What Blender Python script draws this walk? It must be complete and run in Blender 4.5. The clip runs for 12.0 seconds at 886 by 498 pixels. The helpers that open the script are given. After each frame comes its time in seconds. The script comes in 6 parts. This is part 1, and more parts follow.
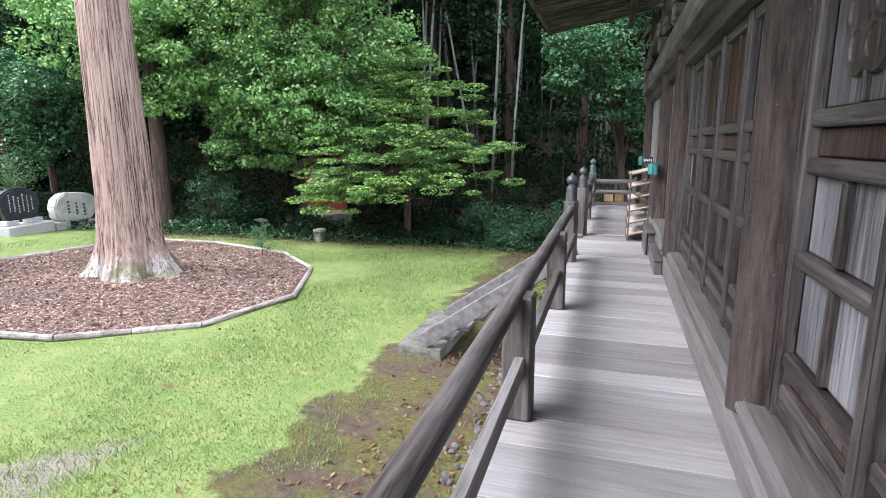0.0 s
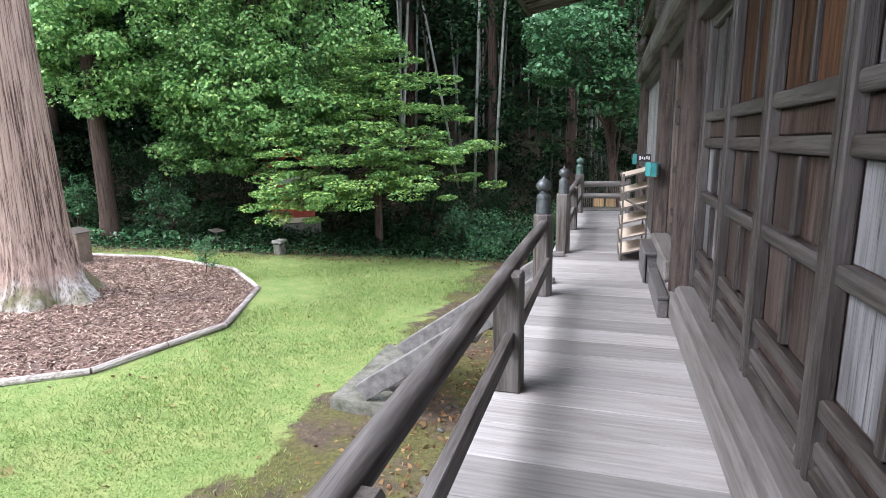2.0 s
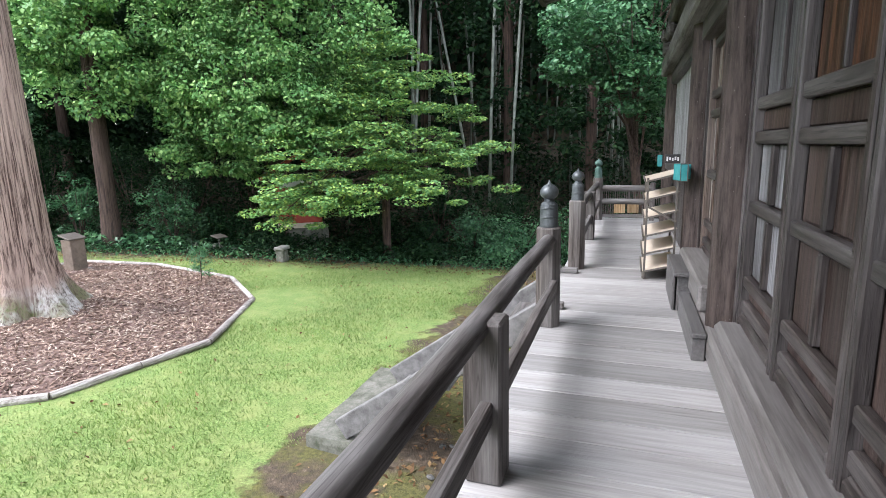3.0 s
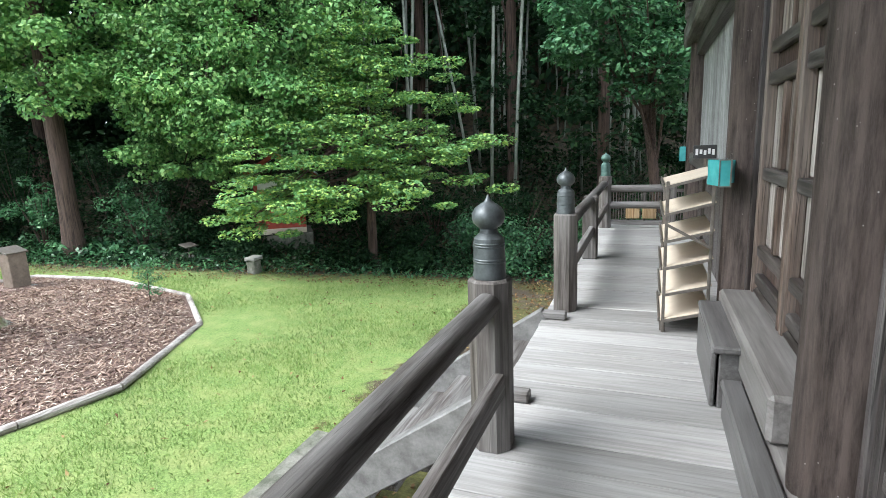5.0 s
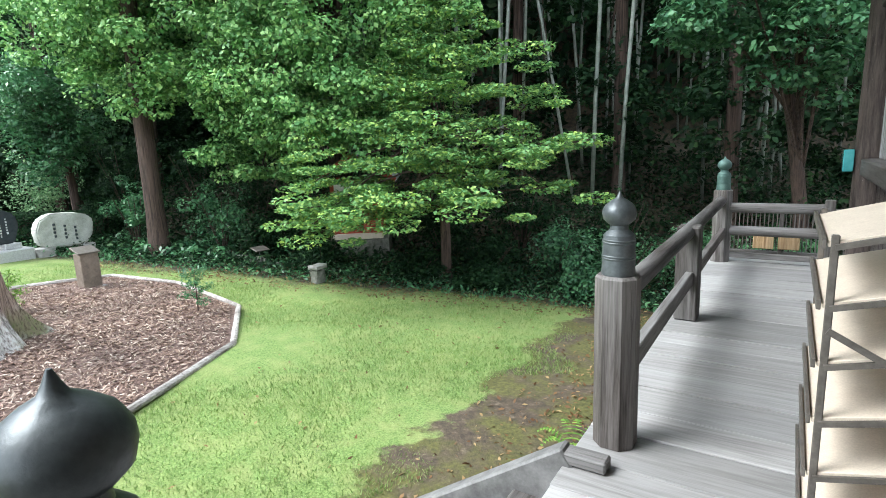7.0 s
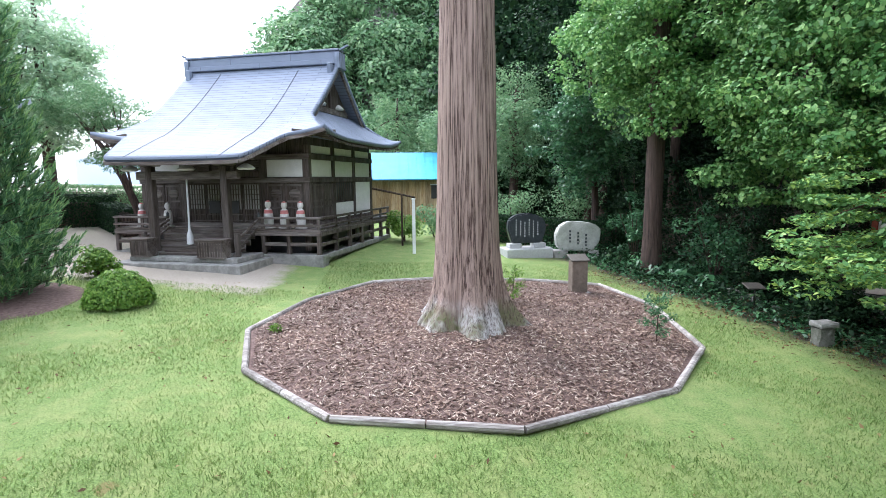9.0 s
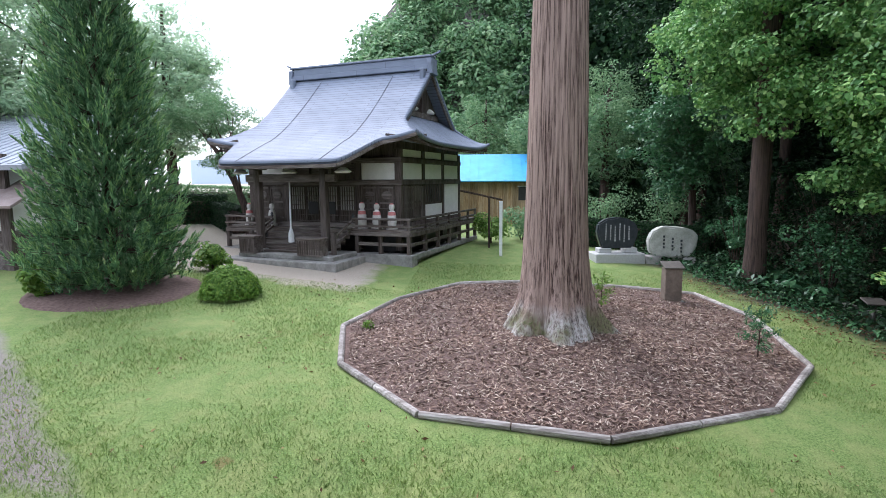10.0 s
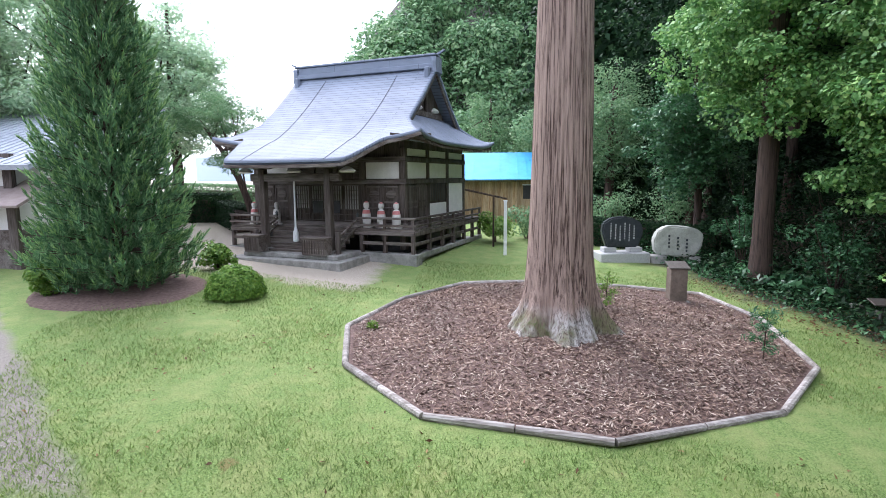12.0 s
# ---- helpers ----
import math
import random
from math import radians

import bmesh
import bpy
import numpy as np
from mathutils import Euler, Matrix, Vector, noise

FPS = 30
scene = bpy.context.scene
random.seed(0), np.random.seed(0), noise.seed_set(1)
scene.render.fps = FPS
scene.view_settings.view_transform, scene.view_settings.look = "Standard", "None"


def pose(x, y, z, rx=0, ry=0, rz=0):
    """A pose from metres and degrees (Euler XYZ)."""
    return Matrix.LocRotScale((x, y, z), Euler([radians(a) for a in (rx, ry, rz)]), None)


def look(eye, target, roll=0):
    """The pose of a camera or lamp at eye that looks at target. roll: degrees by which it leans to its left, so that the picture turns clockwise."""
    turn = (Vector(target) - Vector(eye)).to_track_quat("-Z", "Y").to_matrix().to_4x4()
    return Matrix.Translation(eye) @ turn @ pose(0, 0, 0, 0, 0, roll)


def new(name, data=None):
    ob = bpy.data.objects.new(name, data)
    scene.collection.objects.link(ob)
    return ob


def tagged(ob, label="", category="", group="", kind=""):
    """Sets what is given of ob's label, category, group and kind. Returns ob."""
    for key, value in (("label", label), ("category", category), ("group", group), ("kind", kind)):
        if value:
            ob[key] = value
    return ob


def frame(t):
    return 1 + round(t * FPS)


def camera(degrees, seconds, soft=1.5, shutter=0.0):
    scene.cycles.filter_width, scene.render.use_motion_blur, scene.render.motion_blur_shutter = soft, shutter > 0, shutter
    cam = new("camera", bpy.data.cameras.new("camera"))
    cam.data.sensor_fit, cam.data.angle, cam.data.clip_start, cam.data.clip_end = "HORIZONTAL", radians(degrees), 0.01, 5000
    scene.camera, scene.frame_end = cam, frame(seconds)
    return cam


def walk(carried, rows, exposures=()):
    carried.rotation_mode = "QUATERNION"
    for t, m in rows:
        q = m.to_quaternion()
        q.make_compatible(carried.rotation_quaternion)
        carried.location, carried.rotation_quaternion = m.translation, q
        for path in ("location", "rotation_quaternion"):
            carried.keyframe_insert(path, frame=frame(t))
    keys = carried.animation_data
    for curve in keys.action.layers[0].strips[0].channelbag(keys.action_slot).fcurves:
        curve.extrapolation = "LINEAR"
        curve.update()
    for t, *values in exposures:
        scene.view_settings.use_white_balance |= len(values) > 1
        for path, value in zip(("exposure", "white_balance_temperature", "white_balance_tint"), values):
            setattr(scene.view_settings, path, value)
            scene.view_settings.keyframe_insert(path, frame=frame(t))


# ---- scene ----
cam = camera(79, 12.0, soft=0.75)
PATH = [
    (0.0, pose(0.372, 0.716, 1.590, 78.79, 0.38, 17.35)),
    (0.5, pose(0.415, 1.265, 1.574, 78.96, 0.40, 18.10)),
    (1.0, pose(0.430, 1.710, 1.543, 79.05, 0.80, 16.82)),
    (1.5, pose(0.457, 2.166, 1.530, 78.66, 1.42, 15.27)),
    (2.0, pose(0.443, 2.729, 1.512, 78.93, 1.10, 16.68)),
    (2.5, pose(0.430, 3.216, 1.494, 79.06, 1.49, 18.23)),
    (3.0, pose(0.461, 3.713, 1.464, 79.30, 1.28, 18.85)),
    (5.0, pose(0.523, 5.763, 1.419, 78.92, 2.27, 20.55)),
    (5.5, pose(0.545, 6.312, 1.399, 79.21, 1.89, 21.12)),
    (6.0, pose(0.536, 6.923, 1.384, 79.05, 2.45, 21.86)),
    (6.5, pose(0.532, 7.398, 1.381, 79.14, 2.44, 25.00)),
    (8.5, pose(0.327, 8.906, 1.562, 81.39, 1.44, 71.44)),
    (9.0, pose(0.088, 9.115, 1.426, 82.59, 0.53, 85.36)),
    (9.5, pose(0.329, 9.095, 1.528, 82.77, 0.19, 93.87)),
    (10.0, pose(0.268, 9.054, 1.520, 82.66, 0.39, 94.47)),
    (10.5, pose(0.115, 9.031, 1.466, 82.44, 0.57, 92.05)),
    (11.0, pose(0.085, 9.040, 1.454, 82.65, 0.49, 91.63)),
    (11.5, pose(0.166, 9.060, 1.511, 82.82, 0.63, 93.27)),
    (12.0, pose(0.254, 9.053, 1.574, 82.40, 0.40, 94.94)),
]
walk(cam, PATH, exposures=((0.0, 2.22, 6000, 19), (3.2, 2.26, 6000, 14), (5.0, 2.34, 6000, 7), (6.6, 2.38, 5980, 5), (8.4, 2.34, 5680, 14), (9.0, 1.93, 5750, 14), (9.5, 1.56, 5780, 15), (10.0, 1.44, 5780, 16), (10.5, 1.48, 5800, 17), (11.0, 1.62, 5800, 17), (12.0, 1.69, 5800, 18)))

# world, sun and exposure
world = bpy.data.worlds.new("world")
scene.world = world
world.use_nodes = True
wn = world.node_tree
sky = wn.nodes.new("ShaderNodeTexSky")
sky.sky_type = "NISHITA"
sky.sun_disc = False
sky.sun_elevation = radians(49)
sky.sun_rotation = radians(232)
sky.dust_density = 4.0
sky.air_density = 1.0
haze = wn.nodes.new("ShaderNodeMixRGB")
haze.inputs[0].default_value = 0.7
haze.inputs[2].default_value = (9.5, 9.8, 10.2, 1)
wn.links.new(sky.outputs[0], haze.inputs[1])
wn.links.new(haze.outputs[0], wn.nodes["Background"].inputs[0])
wn.nodes["Background"].inputs[1].default_value = 0.11
sun = new("sun", bpy.data.lights.new("sun", "SUN"))
sun.data.energy, sun.data.angle, sun.data.color = 1.1, radians(34), (1.0, 0.98, 0.95)
sun.matrix_basis = look((0, 0, 30), (20.6, 16.1, 0))

rng = np.random.default_rng(7)


# ---------------------------------------------------------------- materials
def base_mat(name):
    m = bpy.data.materials.new(name)
    m.use_nodes = True
    nt = m.node_tree
    return m, nt, nt.nodes["Principled BSDF"]


def coords(nt, scale=(1, 1, 1), kind="Object"):
    tc = nt.nodes.new("ShaderNodeTexCoord")
    mp = nt.nodes.new("ShaderNodeMapping")
    mp.inputs["Scale"].default_value = scale
    nt.links.new(tc.outputs[kind], mp.inputs[0])
    return mp.outputs[0]


def noise_tex(nt, vec, scale, detail=4, rough=0.6):
    n = nt.nodes.new("ShaderNodeTexNoise")
    n.inputs["Scale"].default_value = scale
    n.inputs["Detail"].default_value = detail
    n.inputs["Roughness"].default_value = rough
    nt.links.new(vec, n.inputs["Vector"])
    return n.outputs["Fac"]


def ramp(nt, fac, stops):
    r = nt.nodes.new("ShaderNodeValToRGB")
    els = r.color_ramp.elements
    while len(els) < len(stops):
        els.new(0.5)
    for e, (p, c) in zip(els, stops):
        e.position, e.color = p, (*c, 1) if len(c) == 3 else c
    nt.links.new(fac, r.inputs[0])
    return r.outputs[0]


def mix(nt, fac, a, b, kind="MIX"):
    n = nt.nodes.new("ShaderNodeMixRGB")
    n.blend_type = kind
    for sock, v in zip(n.inputs, (fac, a, b)):
        if isinstance(v, (int, float)):
            sock.default_value = v
        elif isinstance(v, tuple):
            sock.default_value = (*v, 1)
        else:
            nt.links.new(v, sock)
    return n.outputs[0]


def bump(nt, bsdf, height, strength, dist=0.01):
    b = nt.nodes.new("ShaderNodeBump")
    b.inputs["Strength"].default_value = strength
    b.inputs["Distance"].default_value = dist
    nt.links.new(height, b.inputs["Height"])
    nt.links.new(b.outputs[0], bsdf.inputs["Normal"])


def varied(nt, col, amount=0.25):
    """A lighter or darker tint for each object."""
    oi = nt.nodes.new("ShaderNodeObjectInfo")
    r = ramp(nt, oi.outputs["Random"], [(0, (1 - amount,) * 3), (1, (1 + amount * 0.3,) * 3)])
    return mix(nt, 1.0, col, r, "MULTIPLY")


def wood(name, dark, light, axis, rough=0.75, wear=(0.3, 0.29, 0.27), worn=0.4, vary=0.25, relief=0.5, gloss=0.2, fibres=0.3):
    """Weathered wood with its grain along an axis."""
    m, nt, b = base_mat(name)
    sc = [22.0, 22.0, 22.0]
    sc["xyz".index(axis)] = 1.1
    v = coords(nt, sc)
    g = noise_tex(nt, v, 1.6, 7, 0.7)
    sc2 = [4.0, 4.0, 4.0]
    sc2["xyz".index(axis)] = 0.7
    big = noise_tex(nt, coords(nt, sc2), 1.0, 4, 0.6)
    col = ramp(nt, g, [(0.38, dark), (0.62, light)])
    streak = noise_tex(nt, coords(nt, [s * 0.45 for s in sc]), 1.0, 5, 0.7)
    col = mix(nt, ramp(nt, streak, [(0.54, (0, 0, 0)), (0.66, (worn, worn, worn))]), col, wear)
    patch = ramp(nt, big, [(0.42, (0, 0, 0)), (0.66, (worn, worn, worn))])
    col = mix(nt, patch, col, wear)
    fibre = noise_tex(nt, coords(nt, [s * 2.6 for s in sc]), 1.0, 3, 0.6)
    col = mix(nt, fibres, col, ramp(nt, fibre, [(0.34, (0.45, 0.43, 0.42)), (0.52, (1, 1, 1)), (0.68, (1.35, 1.35, 1.35))]), "MULTIPLY")
    crack = noise_tex(nt, coords(nt, [s * 0.9 if s > 2 else s * 0.35 for s in sc]), 1.3, 2, 0.5)
    col = mix(nt, ramp(nt, crack, [(0.488, (0, 0, 0)), (0.5, (fibres * 1.6,) * 3), (0.512, (0, 0, 0))]), col, tuple(q * 0.5 for q in dark))
    col = varied(nt, col, vary)
    nt.links.new(col, b.inputs["Base Color"])
    b.inputs["Roughness"].default_value = rough
    b.inputs["Specular IOR Level"].default_value = gloss
    bump(nt, b, g, relief * 1.3, 0.008)
    return m


def plain(name, c1, c2, scale=6, rough=0.7, metal=0.0, strength=0.25, fine=60, vary=0.0, dist=0.006):
    m, nt, b = base_mat(name)
    v = coords(nt)
    n1 = noise_tex(nt, v, scale, 6, 0.65)
    n2 = noise_tex(nt, v, fine, 4, 0.6)
    col = ramp(nt, n1, [(0.32, c1), (0.68, c2)])
    col = mix(nt, 0.25, col, ramp(nt, n2, [(0.3, (0.25, 0.25, 0.25)), (0.7, (1, 1, 1))]), "MULTIPLY")
    if vary:
        col = varied(nt, col, vary)
    nt.links.new(col, b.inputs["Base Color"])
    b.inputs["Roughness"].default_value = rough
    b.inputs["Metallic"].default_value = metal
    bump(nt, b, n2, strength, dist)
    return m


def leafy(name, stops, rough=0.5, trans=0.35, gloss=0.3):
    """Leaves: a tint for each leaf, some light passes through."""
    m, nt, b = base_mat(name)
    geo = nt.nodes.new("ShaderNodeNewGeometry")
    v = coords(nt)
    big = noise_tex(nt, v, 0.7, 3)
    c = ramp(nt, geo.outputs["Random Per Island"], stops)
    c = mix(nt, 0.5, c, ramp(nt, big, [(0.3, (0.5, 0.58, 0.5)), (0.7, (1.15, 1.12, 0.9))]), "MULTIPLY")
    nt.links.new(c, b.inputs["Base Color"])
    b.inputs["Roughness"].default_value = rough
    b.inputs["Specular IOR Level"].default_value = gloss
    t = nt.nodes.new("ShaderNodeBsdfTranslucent")
    nt.links.new(c, t.inputs[0])
    mx = nt.nodes.new("ShaderNodeMixShader")
    mx.inputs[0].default_value = trans
    out = nt.nodes["Material Output"]
    nt.links.new(b.outputs[0], mx.inputs[1])
    nt.links.new(t.outputs[0], mx.inputs[2])
    nt.links.new(mx.outputs[0], out.inputs[0])
    return m


DECK = wood("deck_wood", (0.245, 0.235, 0.225), (0.36, 0.348, 0.335), "x", 0.55, (0.43, 0.425, 0.42), 0.45, 0.32, 0.25, 0.35, 0.16)
GREY_Y = wood("grey_wood_y", (0.042, 0.035, 0.031), (0.14, 0.126, 0.117), "y", 0.6, (0.3, 0.295, 0.29), 0.6)
GREY_X = wood("grey_wood_x", (0.042, 0.035, 0.031), (0.14, 0.126, 0.117), "x", 0.65, (0.3, 0.295, 0.29), 0.6)
GREY_Z = wood("grey_wood_z", (0.042, 0.034, 0.03), (0.14, 0.125, 0.115), "z", 0.6, (0.27, 0.26, 0.25), 0.45)
DARK_Y = wood("dark_wood_y", (0.018, 0.014, 0.012), (0.075, 0.062, 0.056), "y", 0.45, (0.25, 0.238, 0.232), 0.42, relief=0.6, gloss=0.35, fibres=0.5)
DARK_Z = wood("dark_wood_z", (0.012, 0.0085, 0.0075), (0.058, 0.045, 0.04), "z", 0.42, (0.23, 0.218, 0.212), 0.32, relief=0.6, gloss=0.35, fibres=0.55)
PANEL = wood("panel_wood", (0.014, 0.008, 0.006), (0.07, 0.042, 0.033), "z", 0.5, (0.17, 0.145, 0.135), 0.28, 0.5, fibres=0.6)
PANEL_SILVER = wood("panel_wood_silver", (0.03, 0.027, 0.027), (0.13, 0.122, 0.124), "z", 0.5, (0.33, 0.33, 0.345), 0.7, 0.4, 0.6, 0.4, fibres=0.6)
BROWN_Z = wood("brown_frame_wood_z", (0.03, 0.019, 0.014), (0.14, 0.095, 0.072), "z", 0.6, (0.27, 0.235, 0.21), 0.55, fibres=0.5)
PANEL_WARM = wood("panel_wood_warm", (0.025, 0.012, 0.007), (0.15, 0.07, 0.038), "z", 0.5, (0.11, 0.075, 0.058), 0.4, 0.4, fibres=0.6)
SILL = wood("sill_wood", (0.095, 0.086, 0.079), (0.165, 0.154, 0.145), "y", 0.48, (0.25, 0.24, 0.23), 0.35, 0.15, 0.25, 0.3, 0.14)
BENCH = wood("bench_wood", (0.075, 0.07, 0.067), (0.125, 0.12, 0.117), "y", 0.45, (0.19, 0.185, 0.18), 0.35, 0.15, 0.2, 0.35, 0.14)
PANEL_PALE = wood("panel_wood_pale", (0.07, 0.05, 0.04), (0.27, 0.225, 0.195), "z", 0.7, (0.46, 0.43, 0.405), 0.7, 0.4, fibres=0.6)
BOARD_PALE = wood("pale_board", (0.14, 0.138, 0.135), (0.36, 0.36, 0.36), "z", 0.8, (0.46, 0.47, 0.475), 0.5, 0.3, fibres=0.6)
HALL_X = wood("hall_wood_x", (0.05, 0.038, 0.031), (0.17, 0.138, 0.118), "x", 0.65, (0.36, 0.33, 0.305), 0.42)
HALL_Z = wood("hall_wood_z", (0.034, 0.025, 0.02), (0.12, 0.095, 0.08), "z", 0.65, (0.28, 0.25, 0.23), 0.3)
SHED = wood("shed_board", (0.25, 0.15, 0.07), (0.52, 0.36, 0.2), "z", 0.8, (0.6, 0.48, 0.32), 0.5, 0.4)
BRONZE = plain("dark_bronze", (0.05, 0.058, 0.06), (0.13, 0.145, 0.15), 9, 0.42, 0.35, 0.12, 90)
VERDIGRIS = plain("green_bronze", (0.05, 0.10, 0.09), (0.12, 0.2, 0.17), 12, 0.6, 0.4, 0.2, 90)
STEEL = plain("rack_steel", (0.10, 0.088, 0.075), (0.17, 0.15, 0.13), 20, 0.5, 0.3, 0.1)
TAN = plain("tan_board", (0.58, 0.49, 0.39), (0.67, 0.58, 0.47), 5, 0.65, 0, 0.1, 140)
PLASTER = plain("white_plaster", (0.76, 0.75, 0.71), (0.86, 0.85, 0.81), 3, 0.85, 0, 0.1)
STONE = plain("grey_stone", (0.2, 0.195, 0.18), (0.4, 0.39, 0.36), 4, 0.85, 0, 0.6, 45, 0.2, 0.02)
STONE_MOSS = plain("mossy_stone", (0.07, 0.08, 0.05), (0.24, 0.23, 0.2), 5, 0.9, 0, 0.7, 40, 0.3, 0.02)
STONE_DARK = plain("dark_polished_stone", (0.025, 0.03, 0.04), (0.06, 0.065, 0.075), 7, 0.3, 0, 0.05)
STONE_PALE = plain("pale_granite", (0.40, 0.40, 0.39), (0.56, 0.56, 0.55), 30, 0.75, 0, 0.2, 120)
ROOF_TILE = plain("tile_grey", (0.32, 0.35, 0.4), (0.46, 0.49, 0.54), 5, 0.55, 0, 0.3)
WHITE = plain("white_paint", (0.74, 0.75, 0.76), (0.82, 0.82, 0.82), 8, 0.6, 0, 0.05)
RED = plain("red_paint", (0.32, 0.05, 0.03), (0.45, 0.09, 0.05), 6, 0.65, 0, 0.15)
RED_CLOTH = plain("red_cloth", (0.55, 0.17, 0.16), (0.66, 0.27, 0.25), 20, 0.9, 0, 0.2)
STATUE = plain("statue_stone", (0.66, 0.64, 0.6), (0.8, 0.78, 0.73), 12, 0.85, 0, 0.2)
BLACK = plain("black_board", (0.015, 0.015, 0.016), (0.03, 0.03, 0.03), 8, 0.5, 0, 0.05)
INK = plain("white_ink", (0.6, 0.6, 0.6), (0.75, 0.75, 0.75), 8, 0.6, 0, 0.0)
MULCH = plain("mulch", (0.1, 0.06, 0.05), (0.26, 0.175, 0.145), 14, 0.95, 0, 1.0, 50, 0, 0.03)
LOG = wood("log_edge", (0.34, 0.30, 0.27), (0.62, 0.58, 0.54), "y", 0.85, (0.12, 0.1, 0.08), 0.6, 0.4)
STRINGER = plain("stringer_wood", (0.08, 0.077, 0.074), (0.22, 0.213, 0.207), 7, 0.65, 0, 0.3, 70)
PEBBLE = plain("pebble", (0.08, 0.08, 0.07), (0.26, 0.25, 0.23), 3, 0.85, 0, 0.3, 30, 0.5)


def make_pillar_mat():
    """Old pillar timber: mottled brown with knots, cracks and pale flecks."""
    m, nt, b = base_mat("pillar_wood")
    g = noise_tex(nt, coords(nt, (16, 16, 1.6)), 1.2, 8, 0.75)
    k = noise_tex(nt, coords(nt, (5, 5, 2.2)), 1.3, 5, 0.65)
    col = ramp(nt, g, [(0.38, (0.016, 0.011, 0.009)), (0.6, (0.085, 0.066, 0.058))])
    col = mix(nt, ramp(nt, k, [(0.48, (0, 0, 0)), (0.72, (0.75, 0.75, 0.75))]), col, (0.075, 0.056, 0.047))
    fl = nt.nodes.new("ShaderNodeTexVoronoi")
    fl.inputs["Scale"].default_value = 24
    nt.links.new(coords(nt, (1, 1, 0.8)), fl.inputs["Vector"])
    col = mix(nt, ramp(nt, fl.outputs["Distance"], [(0.035, (1, 1, 1)), (0.07, (0, 0, 0))]), col, (0.3, 0.28, 0.26))
    nt.links.new(col, b.inputs["Base Color"])
    b.inputs["Roughness"].default_value = 0.7
    b.inputs["Specular IOR Level"].default_value = 0.25
    bump(nt, b, g, 0.9, 0.02)
    return m


PILLAR = make_pillar_mat()


def make_bark(name, dark, light, pale=None):
    m, nt, b = base_mat(name)
    v = coords(nt, (22, 22, 0.55))
    g = noise_tex(nt, v, 1.3, 7, 0.7)
    col = ramp(nt, g, [(0.42, dark), (0.52, light), (0.68, tuple(min(1, q * 1.35) for q in light))])
    big = noise_tex(nt, coords(nt, (2, 2, 0.6)), 1.2, 4)
    col = mix(nt, ramp(nt, big, [(0.45, (0, 0, 0)), (0.7, (0.6, 0.6, 0.6))]), col, tuple(x * 1.25 for x in light))
    if pale:
        sep = nt.nodes.new("ShaderNodeSeparateXYZ")
        nt.links.new(coords(nt), sep.inputs[0])
        add = nt.nodes.new("ShaderNodeMath")
        add.operation = "MULTIPLY_ADD"
        nt.links.new(noise_tex(nt, coords(nt, (3, 3, 1)), 1.5, 5), add.inputs[0])
        add.inputs[1].default_value = 0.55
        nt.links.new(sep.outputs[2], add.inputs[2])
        lo = ramp(nt, add.outputs[0], [(0.68, (1, 1, 1)), (1.15, (0, 0, 0))])
        moss = mix(nt, ramp(nt, noise_tex(nt, coords(nt), 1.1, 3), [(0.5, (0, 0, 0)), (0.62, (1, 1, 1))]), pale, (0.14, 0.16, 0.06))
        col = mix(nt, mix(nt, 1.0, lo, ramp(nt, g, [(0.35, (0.1, 0.1, 0.1)), (0.6, (1, 1, 1))]), "MULTIPLY"), col, moss)
    nt.links.new(col, b.inputs["Base Color"])
    b.inputs["Roughness"].default_value = 0.95
    bump(nt, b, g, 1.0, 0.05)
    return m


BARK_CEDAR = make_bark("cedar_bark", (0.06, 0.032, 0.024), (0.35, 0.255, 0.208), (0.56, 0.55, 0.52))
BARK_BROWN = make_bark("brown_bark", (0.045, 0.03, 0.024), (0.17, 0.12, 0.098))
BARK_DARK = make_bark("dark_bark", (0.022, 0.014, 0.011), (0.085, 0.055, 0.042))
BAMBOO = plain("bamboo_culm", (0.14, 0.16, 0.13), (0.34, 0.36, 0.31), 3, 0.5, 0, 0.05, 30, 0.4)

LEAF_GINKGO = leafy("ginkgo_leaf", [(0, (0.075, 0.2, 0.06)), (0.6, (0.2, 0.4, 0.135)), (1, (0.43, 0.64, 0.24))], 0.5, 0.22)
LEAF_MAPLE = leafy("maple_leaf", [(0, (0.085, 0.21, 0.07)), (0.6, (0.19, 0.36, 0.12)), (1, (0.42, 0.55, 0.14))], 0.5, 0.22)
# Near-black greens: the wood's deep shade is mixed into this leaf colour.
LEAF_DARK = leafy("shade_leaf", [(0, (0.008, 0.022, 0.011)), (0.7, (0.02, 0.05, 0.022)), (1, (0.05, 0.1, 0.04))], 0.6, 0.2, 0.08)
LEAF_GLOSS = leafy("evergreen_leaf", [(0, (0.045, 0.13, 0.065)), (0.7, (0.09, 0.22, 0.1)), (1, (0.16, 0.31, 0.15))], 0.32, 0.25)
LEAF_PINE = leafy("conifer_needle", [(0, (0.06, 0.15, 0.075)), (0.7, (0.18, 0.34, 0.17)), (1, (0.33, 0.5, 0.27))], 0.55, 0.3, 0.15)
LEAF_SHOOT = leafy("conifer_shoot", [(0, (0.2, 0.35, 0.14)), (0.6, (0.32, 0.5, 0.2)), (1, (0.45, 0.62, 0.28))], 0.55, 0.4, 0.15)
LEAF_HILL = leafy("hill_leaf", [(0, (0.12, 0.24, 0.12)), (0.6, (0.2, 0.35, 0.18)), (1, (0.34, 0.48, 0.27))], 0.5, 0.45)
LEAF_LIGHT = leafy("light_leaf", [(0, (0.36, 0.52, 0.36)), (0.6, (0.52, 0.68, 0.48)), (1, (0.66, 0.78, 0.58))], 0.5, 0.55)
